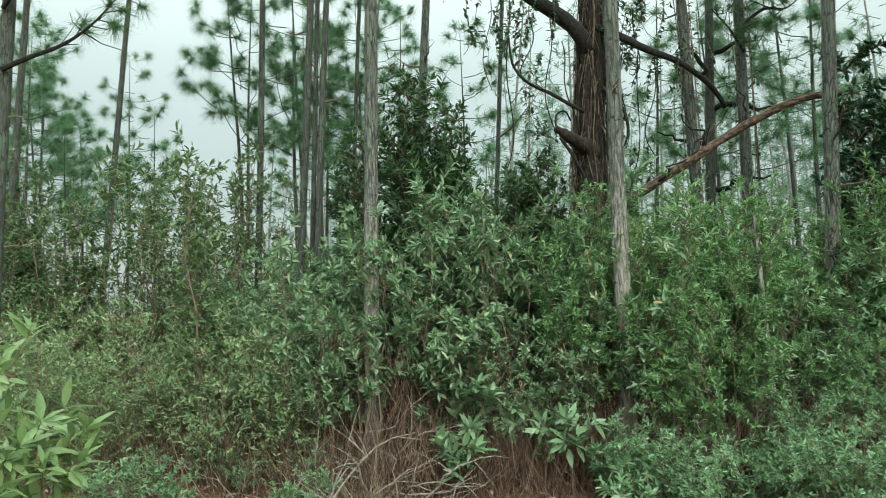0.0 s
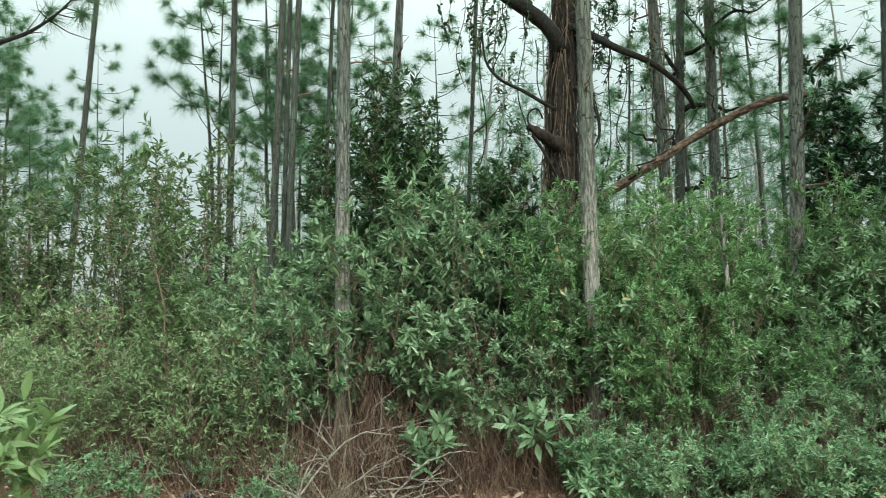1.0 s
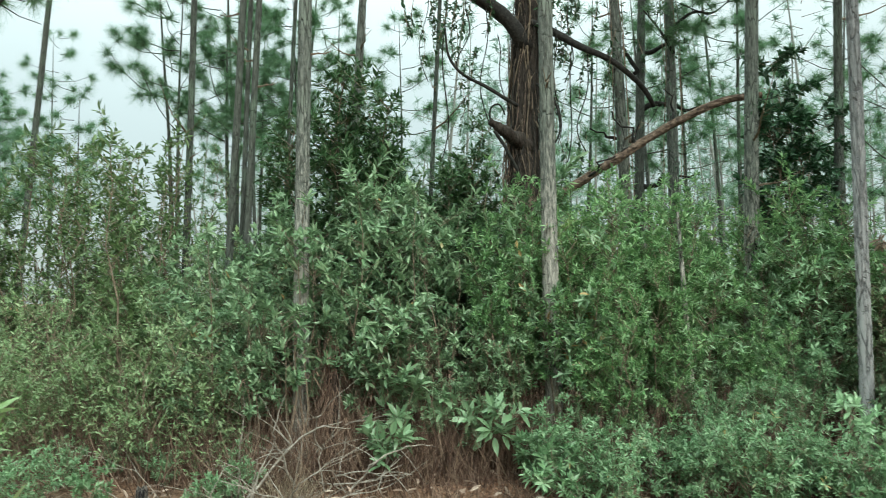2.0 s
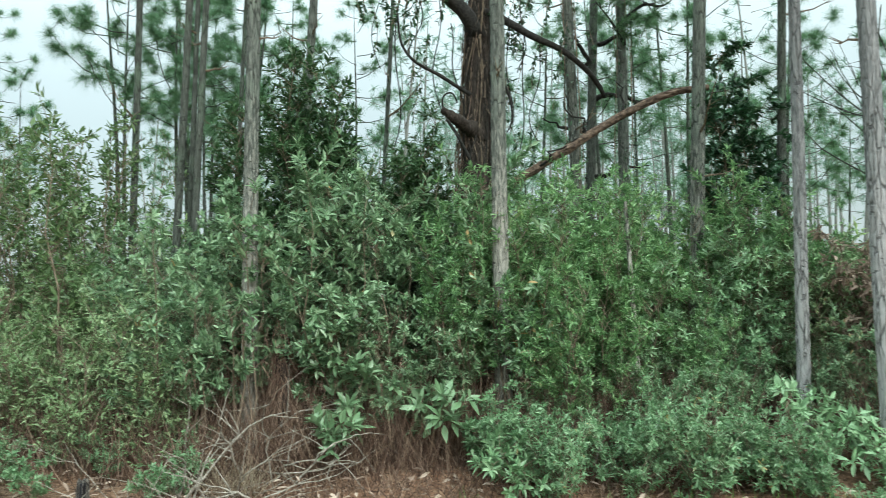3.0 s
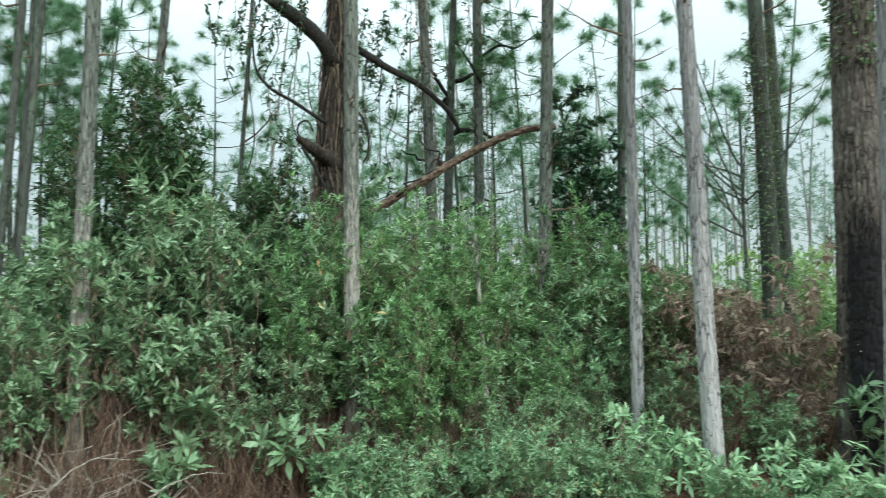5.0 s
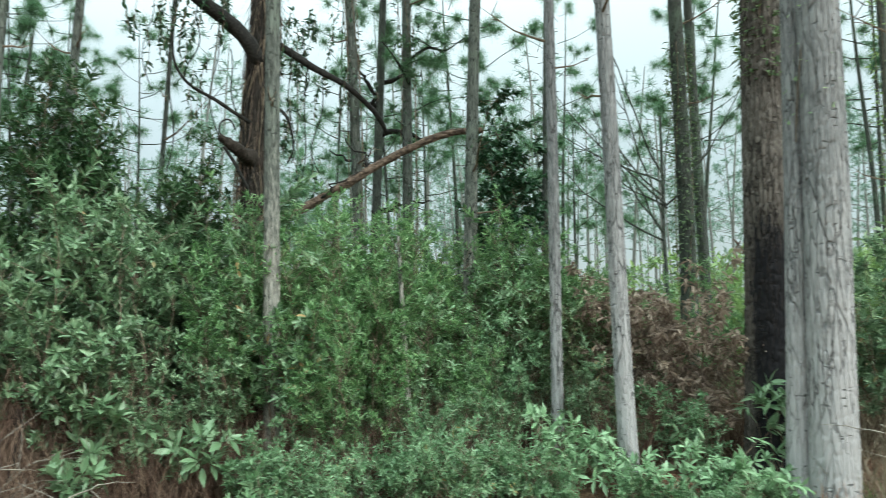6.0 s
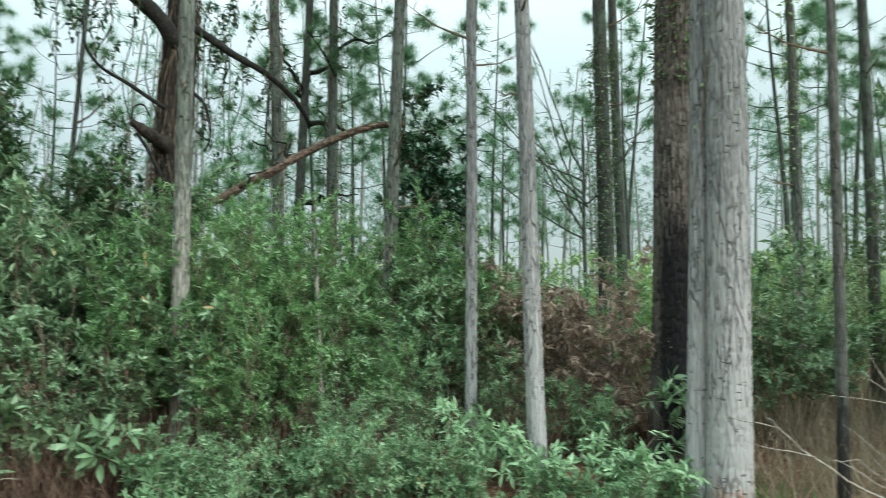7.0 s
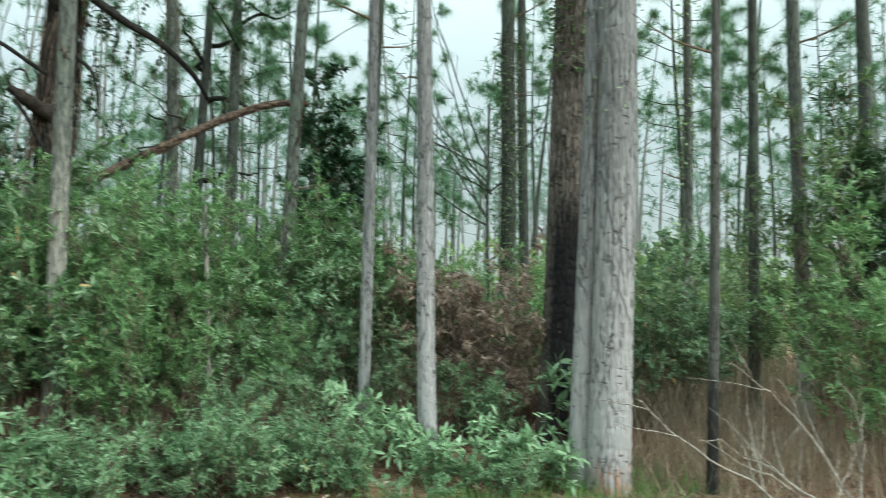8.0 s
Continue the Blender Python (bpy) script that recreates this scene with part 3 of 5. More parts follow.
low_limb(PINES[4.53], [(0.0, -0.1, 5.2), (-0.3, -0.3, 5.5), (-0.55, -0.35, 5.75)], 0.028, 734, 9, 7)


def far_pine(seed, height):
    """A pine deep in the wood: a trunk, and a crown of a few limbs with soft brushes of needles."""
    rng = np.random.default_rng(seed)
    g, t = Geo(), Geo()
    k = np.linspace(0, 1, 8)
    pts = np.stack([0.03 * height * rng.normal() * k ** 2, 0.03 * height * rng.normal() * k ** 2, k * height - 0.2], 1)
    tube(t, pts, (0.03 + 0.006 * height) * (1.1 - 0.9 * k), 6, False)
    low = height * rng.uniform(0.35, 0.6)
    for i in range(int(8 + height * 0.7)):
        f = (i + rng.random()) / (8 + height * 0.7)
        z = low + (height - low) * f
        ang = i * 2.4 + rng.normal() * 0.4
        ln = 0.2 * height * (1 - 0.7 * f) * rng.uniform(0.5, 1.15)
        out = np.array([math.cos(ang), math.sin(ang), 0])
        tip = np.array([0, 0, z]) + out * ln + (0, 0, 0.3 * ln)
        g.slot = 0
        tube(g, [(0, 0, z), tip], [0.022, 0.01], 3, False)
        g.slot = 1
        for _ in range(max(2, int(ln * 2.0))):
            way = unit(out * rng.uniform(0.2, 1) + rng.normal(size=3) * 0.5 + np.array([0, 0, 0.6]))
            tuft(g, tip - out * ln * rng.random() * 0.5 + rng.normal(size=3) * 0.22, way, rng, count=18, length=0.42, width=0.045)
    tuft(g, (0, 0, height), (0, 0, 1), rng, count=18, length=0.42, width=0.045)
    # pale teal tones carry the painted haze
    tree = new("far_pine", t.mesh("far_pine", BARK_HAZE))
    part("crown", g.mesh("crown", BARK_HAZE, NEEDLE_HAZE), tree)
    return tagged(tree, "distant pine tinted pale for haze", "tree", "distant pines")


def set_down(kinds, used, kind, x, y, rng):
    z = float(ground_height(x, y)) if y < 15 else 0.0
    m = pose(x, y, z, rng.normal() * 1.5, rng.normal() * 1.5, rng.uniform(0, 360))
    if kind in used:
        copy_thing(kinds[kind], m)
    else:
        used.add(kind)
        kinds[kind].matrix_basis = m


def scatter_far():
    rng = np.random.default_rng(11)
    kinds = [small_pine(70 + i, h) for i, h in enumerate((7.5, 9.0, 10.5, 12.0, 6.0))]
    spots = [(-9.3, 15.6, 0), (-8.1, 15.4, 4), (-11.0, 19.5, 1), (-10.2, 20.5, 0), (-12.4, 22, 2), (-9.7, 19.2, 4), (-11.6, 17.6, 4), (-13.5, 20.5, 1), (-7.9, 20.0, 0), (-8.3, 19.0, 4), (-9.8, 17.5, 1), (-12.2, 17.5, 0), (-4.6, 17.0, 2), (-3.6, 19.0, 3), (-10.5, 24, 2), (-2.2, 22, 3), (0.6, 18, 1), (-12.5, 21, 1), (4.5, 15.5, 1), (6.2, 14.0, 0), (7.8, 15.5, 2), (12.5, 12.5, 1), (15, 10, 2), (17, 8, 1), (14, 14.5, 3), (-4.2, 15.5, 1), (-3.2, 16.5, 2), (-2.4, 15, 0), (-2.9, 18, 1), (-3.8, 20, 2), (-1.6, 17, 1), (4.9, 12.2, 0)]
    while len(spots) < 50:
        ang = radians(rng.uniform(-36, 70))
        d = rng.uniform(16, 30)
        deg = math.degrees(ang)
        # bearings from the camera left empty so that two gaps of sky show
        if -24 < deg < -14 or 0 < deg < 3 or (deg < -12 and rng.random() < 0.5):
            continue
        spots.append((d * math.sin(ang), d * math.cos(ang), int(rng.integers(0, 5))))
    used = set()
    for x, y, kind in spots:
        set_down(kinds, used, kind, x, y, rng)
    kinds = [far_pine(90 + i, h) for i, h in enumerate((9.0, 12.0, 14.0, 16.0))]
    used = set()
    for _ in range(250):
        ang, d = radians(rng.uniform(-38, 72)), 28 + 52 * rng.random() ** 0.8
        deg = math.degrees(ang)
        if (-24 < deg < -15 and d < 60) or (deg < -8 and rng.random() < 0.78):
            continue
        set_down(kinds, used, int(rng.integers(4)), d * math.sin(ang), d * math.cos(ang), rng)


scatter_far()


# ---- the vine-covered tree, its limbs and the broken log ----
def rough_tube(g, pts, radii, sides, seed, rough=0.12):
    rng = np.random.default_rng(seed)
    first = g.n
    tube(g, pts, radii, sides)
    v = g.v[-1]
    c = np.repeat(np.asarray(pts), sides, axis=0)
    v[:] = c + (v - c) * (1 + rng.normal(size=(len(v), 1)) * rough)
    return first


def vine_tree():
    tree = tagged(new("vine_covered_tree"), "thick red-brown tree wrapped in hanging vines", "tree")
    tree.location = (1.80, 9.30, 0)
    rng = np.random.default_rng(21)
    trunk = trunk_mesh("trunk", 0.45, 9.5, (0.051, 0.0), BARK_OAK, 33, 48, 0.03, crown_at=6.5, plate=0.05, depth=0.02, flare=0.3, bow=0.02)
    part("trunk", trunk, tree)
    off = np.array([1.80, 9.30, 0])
    for pts, r0, r1 in (
        ([(1.95, 9.25, 5.2), (2.17, 9.06, 5.09), (2.43, 8.97, 4.89), (2.68, 8.89, 4.7), (3.0, 8.89, 4.62), (3.35, 9.01, 4.41), (3.6, 9.12, 4.26), (3.73, 9.23, 4.06)], 0.055, 0.03),
        ([(2.02, 9.2, 4.8), (1.77, 9.06, 5.14), (1.55, 9.04, 5.31), (1.23, 9.03, 5.48), (0.8, 9.01, 5.78), (0.1, 8.9, 6.3)], 0.11, 0.05),
        ([(2.0, 9.2, 3.5), (1.8, 9.05, 3.58), (1.62, 8.95, 3.66), (1.46, 8.9, 3.76)], 0.13, 0.04),
        ([(1.52, 8.92, 3.64), (1.65, 8.93, 3.45), (1.78, 8.93, 3.2), (1.86, 8.95, 3.02)], 0.022, 0.018),
        ([(1.6, 8.93, 3.65), (1.46, 8.92, 3.78), (1.47, 8.92, 3.95), (1.6, 8.92, 4.0), (1.66, 8.93, 3.85)], 0.014, 0.010),
        ([(1.85, 9.05, 4.0), (1.64, 8.95, 4.08), (1.4, 8.9, 4.22), (1.12, 8.9, 4.33), (0.93, 8.9, 4.56), (0.91, 8.9, 4.95)], 0.028, 0.012),
        ([(2.12, 9.1, 4.3), (2.3, 8.95, 4.1), (2.36, 8.9, 3.85), (2.37, 8.9, 3.6), (2.29, 8.9, 3.48)], 0.024, 0.010),
    ):
        g = Geo()
        p = smooth_path(pts, 18) - off
        rough_tube(g, p, np.linspace(r0, r1, 18), 10, 5, 0.2 if r0 > 0.12 else 0.07)
        part("limb", g.mesh("limb", BARK_OAK if r0 > 0.12 else BARK_LIMB, smooth=True), tree, "dark crooked limb")
    # ropes of vine up the trunk
    for i in range(110):
        g = Geo()
        z0 = rng.uniform(0.3, 5.0)
        z = np.arange(z0, z0 + rng.uniform(0.9, 3.2), 0.1)
        a = rng.uniform(0, 6.28) + 0.5 * np.sin(z * rng.uniform(0.5, 1.4) + i) + 0.12 * np.sin(z * 5 + i)
        r = 0.225 * (1.06 - 0.62 * z / 9.5) + rng.uniform(0.012, 0.06) + 0.02 * np.sin(z * 4 + i)
        p = np.stack([0.051 * z + r * np.cos(a), r * np.sin(a), z], 1)
        tube(g, p, np.full(len(z), rng.uniform(0.004, 0.012)), 5)
        part("vine", g.mesh("vine", (TWIG, BARK_OAK, WOOD_ROT, BARK_OAK, TWIG, BARK_LIMB)[i % 6]), tree)
    # a thatch of loose fibres and rootlets all over the trunk
    n = 1500
    z, a = rng.uniform(1.2, 6.5, n), rng.uniform(0, 6.28, n)
    out = np.stack([np.cos(a), np.sin(a), np.zeros(n)], 1)
    b = np.stack([0.051 * z, 0 * z, z], 1) + out * (0.215 * (1.06 - 0.62 * z / 9.5) + rng.uniform(0.0, 0.05, n))[:, None]
    w = out * rng.uniform(0.0, 0.5, (n, 1)) + rng.normal(size=(n, 3)) * 0.28 + np.array([0, 0, -1.0])
    g = Geo()
    blades(g, b, w, rng.uniform(0.12, 0.5, n), rng.uniform(0.006, 0.014, n), 0.0, rng)
    g.s = (np.arange(n) % 3).tolist()
    tagged(part("thatch", g.mesh("thatch", TWIG, BARK_OAK, BARK_LIMB), tree, "shaggy brown rootlets"), kind="stuff")
    # leafy strands hanging off the limbs
    for x, y, z, n in ((0.75, 9.0, 5.6, 60), (1.15, 9.05, 5.45, 70), (0.95, 9.0, 5.3, 50), (0.45, 8.95, 5.9, 60), (1.5, 9.0, 5.7, 60), (2.45, 9.2, 5.4, 70), (2.62, 9.25, 4.9, 60), (2.4, 9.3, 4.3, 50), (2.75, 9.2, 5.6, 60), (1.3, 9.0, 4.5, 40), (2.2, 9.1, 5.6, 60), (2.55, 9.2, 3.7, 40), (3.1, 9.0, 4.9, 40)):
        g, s = Geo(), Geo()
        for q in range(4):
            o = np.array([x, y, z]) - off + rng.normal(size=3) * (0.14, 0.14, 0.1)
            zz = np.linspace(0, rng.uniform(0.3, 0.95), 8)
            p = o + np.stack([0.06 * np.sin(zz * 4 + q), 0.05 * np.cos(zz * 5 + q), -zz], 1)
            tube(s, p, np.full(8, 0.004), 3)
            m = n // 2
            t = rng.random(m)
            b = np.stack([np.interp(t, np.linspace(0, 1, 8), p[:, c]) for c in range(3)], 1)
            w = rng.normal(size=(m, 3)) + (0, 0, -0.4)
            leaves(g, b, w, np.tile((0, 0, 1.0), (m, 1)) + rng.normal(size=(m, 3)) * 0.3, rng.uniform(0.05, 0.10, m), rng.uniform(0.025, 0.042, m))
        part("hanging_vine", s.mesh("hanging_vine", TWIG), tree)
        part("vine_leaves", g.mesh("vine_leaves", LEAF_DARK), tree, "small dark hanging leaves")
    # thin leafless vines that loop down from the limbs
    for x, z, drop in ((0.7, 5.7, 1.4), (0.95, 5.5, 2.2), (1.2, 5.4, 0.9), (1.45, 5.3, 1.6), (2.35, 5.0, 1.5), (2.55, 4.8, 2.1), (2.75, 4.7, 1.3), (2.5, 5.3, 1.0), (3.1, 4.55, 1.2), (1.6, 4.9, 1.2)):
        g = Geo()
        k = np.linspace(0, 1, 16)
        p = np.stack([x + 0.10 * np.sin(k * 7 + x * 9) * k + 0.25 * (rng.random() - 0.5) * k, 9.0 + 0.08 * np.cos(k * 5 + x), z - drop * k], 1) - off
        tube(g, p, np.full(16, rng.uniform(0.004, 0.008)), 4)
        part("hanging_vine", g.mesh("hanging_vine", BARK_LIMB), tree)


vine_tree()


def broken_log():
    log = tagged(new("broken_log"), "rotten red-brown trunk caught slanting between the pines", "log")
    pts = [(1.75, 9.3, 2.5), (2.18, 9.23, 2.78), (2.52, 9.12, 2.92), (2.86, 9.0, 3.15), (3.08, 8.89, 3.27), (3.4, 8.88, 3.48), (3.69, 8.86, 3.66), (3.93, 8.75, 3.78), (4.23, 8.64, 3.92), (4.51, 8.6, 4.01), (4.85, 8.53, 4.03)]
    g = Geo()
    p = smooth_path(pts, 46)
    r = np.linspace(0.066, 0.042, 46) * (1 + 0.06 * np.sin(np.arange(46) * 0.37))
    rough_tube(g, p, r, 14, 8, 0.1)
    part("trunk", g.mesh("trunk", WOOD_ROT), log)
    rng = np.random.default_rng(3)
    for i in (14, 20, 24, 31):
        b = Geo()
        q = p[i] + np.cumsum(np.vstack([[0, 0, 0], rng.normal(size=(5, 3)) * 0.05 + (-0.02 + 0.03 * (i % 3), -0.03, 0.07)]), 0)
        tube(b, q, np.linspace(0.02, 0.006, 6), 6)
        part("broken_branch", b.mesh("broken_branch", BARK_LIMB), log)
    return log


broken_log()


# ---- shrubs ----
def stem_line(rng, height, spread, first, least=0.55):
    ang = rng.uniform(0, 6.28)
    h = height if first else height * rng.uniform(least, 1.0)
    out = spread * 0.5 * rng.uniform(0.1, 1.0)
    k = np.linspace(0, 1, 7)
    p = np.stack([np.cos(ang) * (0.05 + out * k ** 1.4), np.sin(ang) * (0.05 + out * k ** 1.4), k * h - 0.12], 1)
    p[1:] += rng.normal(size=(6, 3)) * 0.03 * h * (0.5, 0.5, 0.1)
    return p, h


def shrub(name, seed, height, spread, stems, twigs, per_twig, leaf, leaf_mat, twig_len=(0.25, 0.5), bare=0.3, upright=0.6, twig_mat=TWIG, whorl=0.55, droop=0.12, plain=False, single_leaves=None, whole=False, thick=0.0036, look_up=0.8, least=0.55):
    """A many-stemmed shrub: each stem with its twigs is a part, and so is the foliage.
    leaf: (length, width). bare: how far up the stems stay leafless. whorl: how close the leaves crowd at the twig ends.
    single_leaves: a leaf mesh, where every leaf is to be a part of its own. whole: stems and leaves in one mesh, for far shrubs."""
    rng = np.random.default_rng(seed)
    green = Geo()
    woods, lines, singles, brush = [], [], [], Geo()
    for i in range(stems):
        p, h = stem_line(rng, height, spread, i == 0, least)
        lines.append(p)
        woods.append(green if whole else Geo())
        tube(woods[-1], p, (0.003 + thick * h) * (1.12 - np.linspace(0, 1, 7)), 4 if whole else 5, not whole)
    k = np.linspace(0, 1, 7)
    for _ in range(twigs):
        which = int(rng.integers(stems))
        p = lines[which]
        q = bare + (1 - bare) * rng.random() ** 0.8
        a = np.array([np.interp(q, k, p[:, c]) for c in range(3)])
        ang = rng.uniform(0, 6.28)
        way = unit(np.array([math.cos(ang), math.sin(ang), upright * rng.uniform(0.4, 1.5)]))
        ln = rng.uniform(*twig_len) * (1.15 - 0.5 * q)
        j = np.linspace(0, 1, 4)
        tp = a + way * (ln * j)[:, None] + np.array([0, 0, 1.0]) * (0.12 * ln * j * j)[:, None] + rng.normal(size=(4, 3)) * 0.02 * j[:, None]
        green.slot = 1 if whole else 0
        if not whole:
            tube(brush, tp[[0, 3]], [0.004, 0.002], 3, False)
        green.slot = 0
        n = max(3, int(per_twig * rng.uniform(0.7, 1.3)))
        t = 1 - whorl * rng.random(n) ** 1.3
        t[0] = 1.0
        b = np.stack([np.interp(t, j, tp[:, c]) for c in range(3)], 1)
        axis = unit(tp[-1] - tp[-2])
        e1 = unit(np.cross(axis, (0.3, 0.2, 0.9)))
        e2 = np.cross(axis, e1)
        th = np.arange(n) * 2.4 + rng.random() * 6
        radial = e1 * np.cos(th)[:, None] + e2 * np.sin(th)[:, None]
        w = unit(radial + axis * rng.uniform(0.15, 1.5, (n, 1)) + rng.normal(size=(n, 3)) * 0.28 + np.array([0, 0, -droop]))
        up = axis * 0.7 + np.array([0, 0, look_up]) + rng.normal(size=(n, 3)) * 0.42
        ll, lw = leaf[0] * rng.uniform(0.55, 1.2, n), leaf[1] * rng.uniform(0.7, 1.2, n)
        if single_leaves:
            for c in range(n):
                side = unit(np.cross(w[c], up[c]))
                m = Matrix([[w[c][r] * ll[c], -side[r] * ll[c], np.cross(side, w[c])[r] * ll[c], b[c][r]] for r in range(3)] + [[0, 0, 0, 1]])
                singles.append((which, m))
        else:
            leaves(green, b, w, up, ll, lw, droop, 0.25, False, plain)
    if whole:
        return new(name, green.mesh(name, leaf_mat, twig_mat))
    root = new(name)
    shoots = [part("stem", g.mesh("stem", twig_mat), root) for g in woods]
    tagged(part("brushwood", brush.mesh("brushwood", twig_mat), root), kind="stuff")
    if single_leaves:
        # three hundred leaves as parts, those past that joined
        for which, m in singles[:290]:
            part("leaf", single_leaves, shoots[which]).matrix_basis = m
        if len(singles) > 290:
            co = np.array([v.co for v in single_leaves.vertices])
            faces = [tuple(p.vertices) for p in single_leaves.polygons]
            rest = Geo()
            for _, m in singles[290:]:
                mm = np.array(m)
                rest.add(co @ mm[:3, :3].T + mm[:3, 3], faces)
            tagged(part("foliage", rest.mesh("foliage", single_leaves.materials[0], smooth=True), root), kind="stuff")
    else:
        tagged(part("foliage", green.mesh("foliage", leaf_mat), root), kind="stuff")
    return root


def one_leaf(width, material):
    g = Geo()
    leaves(g, [(0, 0, 0)], [(1, 0, 0)], [(0, 0, 1)], [1.0], [width], 0.16, 0.3, True)
    return g.mesh("leaf", material, smooth=True)


class Stock:
    """Shrubs of one kind: the first of each make is set down itself, the others are copies."""

    def __init__(self, makes, label, category, group):
        self.makes, self.used, self.turn = makes, set(), 0
        for m in makes:
            tagged(m, label, category, group)

    def set(self, x, y, rng, tall=1.0, tilt=4):
        i = self.turn % len(self.makes)
        self.turn += 1
        m = pose(x, y, float(ground_height(x, y)) if y < 20 else 0.0, rng.normal() * tilt, rng.normal() * tilt, rng.uniform(0, 360))
        if i in self.used:
            ob = copy_thing(self.makes[i], m)
        else:
            self.used.add(i)
            ob = self.makes[i]
            ob.matrix_basis = m
        ob.scale = (tall, tall, tall)
        return ob


BAY = Stock([shrub("bay_shrub", 100 + i, 2.5, 1.6, 6, 92, 21, (0.118, 0.038), LEAF_BAY, (0.2, 0.6), 0.36, whorl=0.42) for i in range(4)], "dense blue-green bay shrub with rosettes of broad leaves", "shrub", "bay shrubs")
BAYBACK = Stock([shrub("bay_shrub", 110 + i, 2.5, 1.7, 6, 120, 20, (0.115, 0.040), LEAF_BAY, (0.25, 0.65), 0.34, 0.7, whorl=0.45, plain=True) for i in range(3)], "tall blue-green bay shrub deep in the thicket", "shrub", "bay shrubs")
THIN = Stock([shrub("sparse_bay_shrub", 115 + i, 2.9, 1.3, 4, 44, 17, (0.122, 0.040), LEAF_BAY, (0.2, 0.5), 0.42, 0.8, whorl=0.4) for i in range(3)], "open bay sapling with a few leafy twigs", "shrub", "sparse bay shrubs")
FINE = Stock([shrub("fine_leaved_shrub", 120 + i, 2.7, 1.2, 6, 160, 24, (0.098, 0.024), LEAF_FINE, (0.2, 0.55), 0.30, 0.9, whorl=0.45, plain=True) for i in range(4)], "upright olive-green shrub with narrow leaves", "shrub", "fine-leaved shrubs")
GREYS = Stock([shrub("thin_shrub", 140 + i, 2.1, 1.5, 7, 150, 13, (0.086, 0.028), LEAF_GREY, (0.25, 0.6), 0.12, 0.8, whorl=0.85, plain=True) for i in range(4)], "loose twiggy grey-green shrub", "shrub", "thin shrubs")
SHADE = Stock([shrub("thin_dark_sapling", 170 + i, 4.0, 1.3, 4, 84, 9, (0.105, 0.036), LEAF_SHADE, (0.25, 0.6), 0.35, 0.9, whorl=0.7, plain=True) for i in range(3)], "slender sapling with small olive leaves against the sky", "sapling", "slender saplings")
TALLBAY = Stock([shrub("tall_bay_sapling", 160 + i, 4.5, 1.5, 5, 290, 16, (0.135, 0.044), LEAF_TALL, (0.3, 0.65), 0.38, 0.8, plain=True) for i in range(2)], "tall leafy bay sapling showing dark against the sky", "sapling", "tall saplings")
LOW = Stock([shrub("low_shrub", 180 + i, 0.75, 0.9, 6, 42, 17, (0.098, 0.032), LEAF_YOUNG_LIT, (0.15, 0.3), 0.2, whorl=0.4) for i in range(3)] + [shrub("low_shrub", 185 + i, 0.8, 0.8, 6, 75, 14, (0.08, 0.023), LEAF_YOUNG_LIT, (0.15, 0.3), 0.1) for i in range(2)], "low green shrub at the edge of the wood", "shrub", "low shrubs")
MID = Stock([shrub("small_leaved_shrub", 190 + i, 1.15, 0.95, 8, 84, 17, (0.082, 0.025), LEAF_YOUNG_LIT, (0.15, 0.35), 0.12, 0.8, whorl=0.6, plain=True) for i in range(4)], "knee-high green shrub with small leaves", "shrub", "small-leaved shrubs")
PALE = Stock([shrub("pale_leaved_shrub", 195 + i, 2.2, 1.2, 6, 105, 15, (0.11, 0.031), LEAF_BRIGHT, (0.2, 0.5), 0.2, 0.8, whorl=0.5, plain=True) for i in range(3)], "light green shrub with longish pale leaves", "shrub", "pale-leaved shrubs")
SHOOT = Stock([shrub("leafy_shoot", 200 + i, 3.2, 0.8, 3, 80, 11, (0.11, 0.034), LEAF_SHADE, (0.2, 0.5), 0.3, 1.0) for i in range(3)], "thin upright sapling with sparse leaves", "sapling", "thin saplings")
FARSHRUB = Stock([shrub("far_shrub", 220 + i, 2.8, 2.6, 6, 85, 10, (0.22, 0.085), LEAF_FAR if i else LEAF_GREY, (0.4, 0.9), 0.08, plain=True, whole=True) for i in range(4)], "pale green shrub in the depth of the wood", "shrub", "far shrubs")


# pines kept in the camera's view: tall shrubs stay off its sight lines to them
KEPT_IN_VIEW = ((-0.77, 7.80, 0.7), (4.42, 8.29, 0.52), (1.83, 7.30, 0.5), (3.25, 7.19, 0.3), (4.75, 6.68, 0.6), (5.01, 5.81, 0.6), (6.2, 4.6, 0.8), (6.87, 3.85, 0.4))


# hollows in the thicket where the dry stalks show
HOLLOW = ((0.95, 7.1, 0.3), (2.62, 6.6, 0.34), (1.85, 6.75, 0.26), (-0.35, 7.2, 0.4), (3.3, 6.9, 0.28), (5.95, 5.7, 0.4), (2.2, 6.3, 0.34), (2.95, 6.25, 0.3), (3.75, 6.2, 0.28), (0.4, 7.3, 0.3))


def hides_trunk(x, y):
    # sight line from near the camera, at (0.35, -0.05), to each trunk
    for a, b, w in KEPT_IN_VIEW:
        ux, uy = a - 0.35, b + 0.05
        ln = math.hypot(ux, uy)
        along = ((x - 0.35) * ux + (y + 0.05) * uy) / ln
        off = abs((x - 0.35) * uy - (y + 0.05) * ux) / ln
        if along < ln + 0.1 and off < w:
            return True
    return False


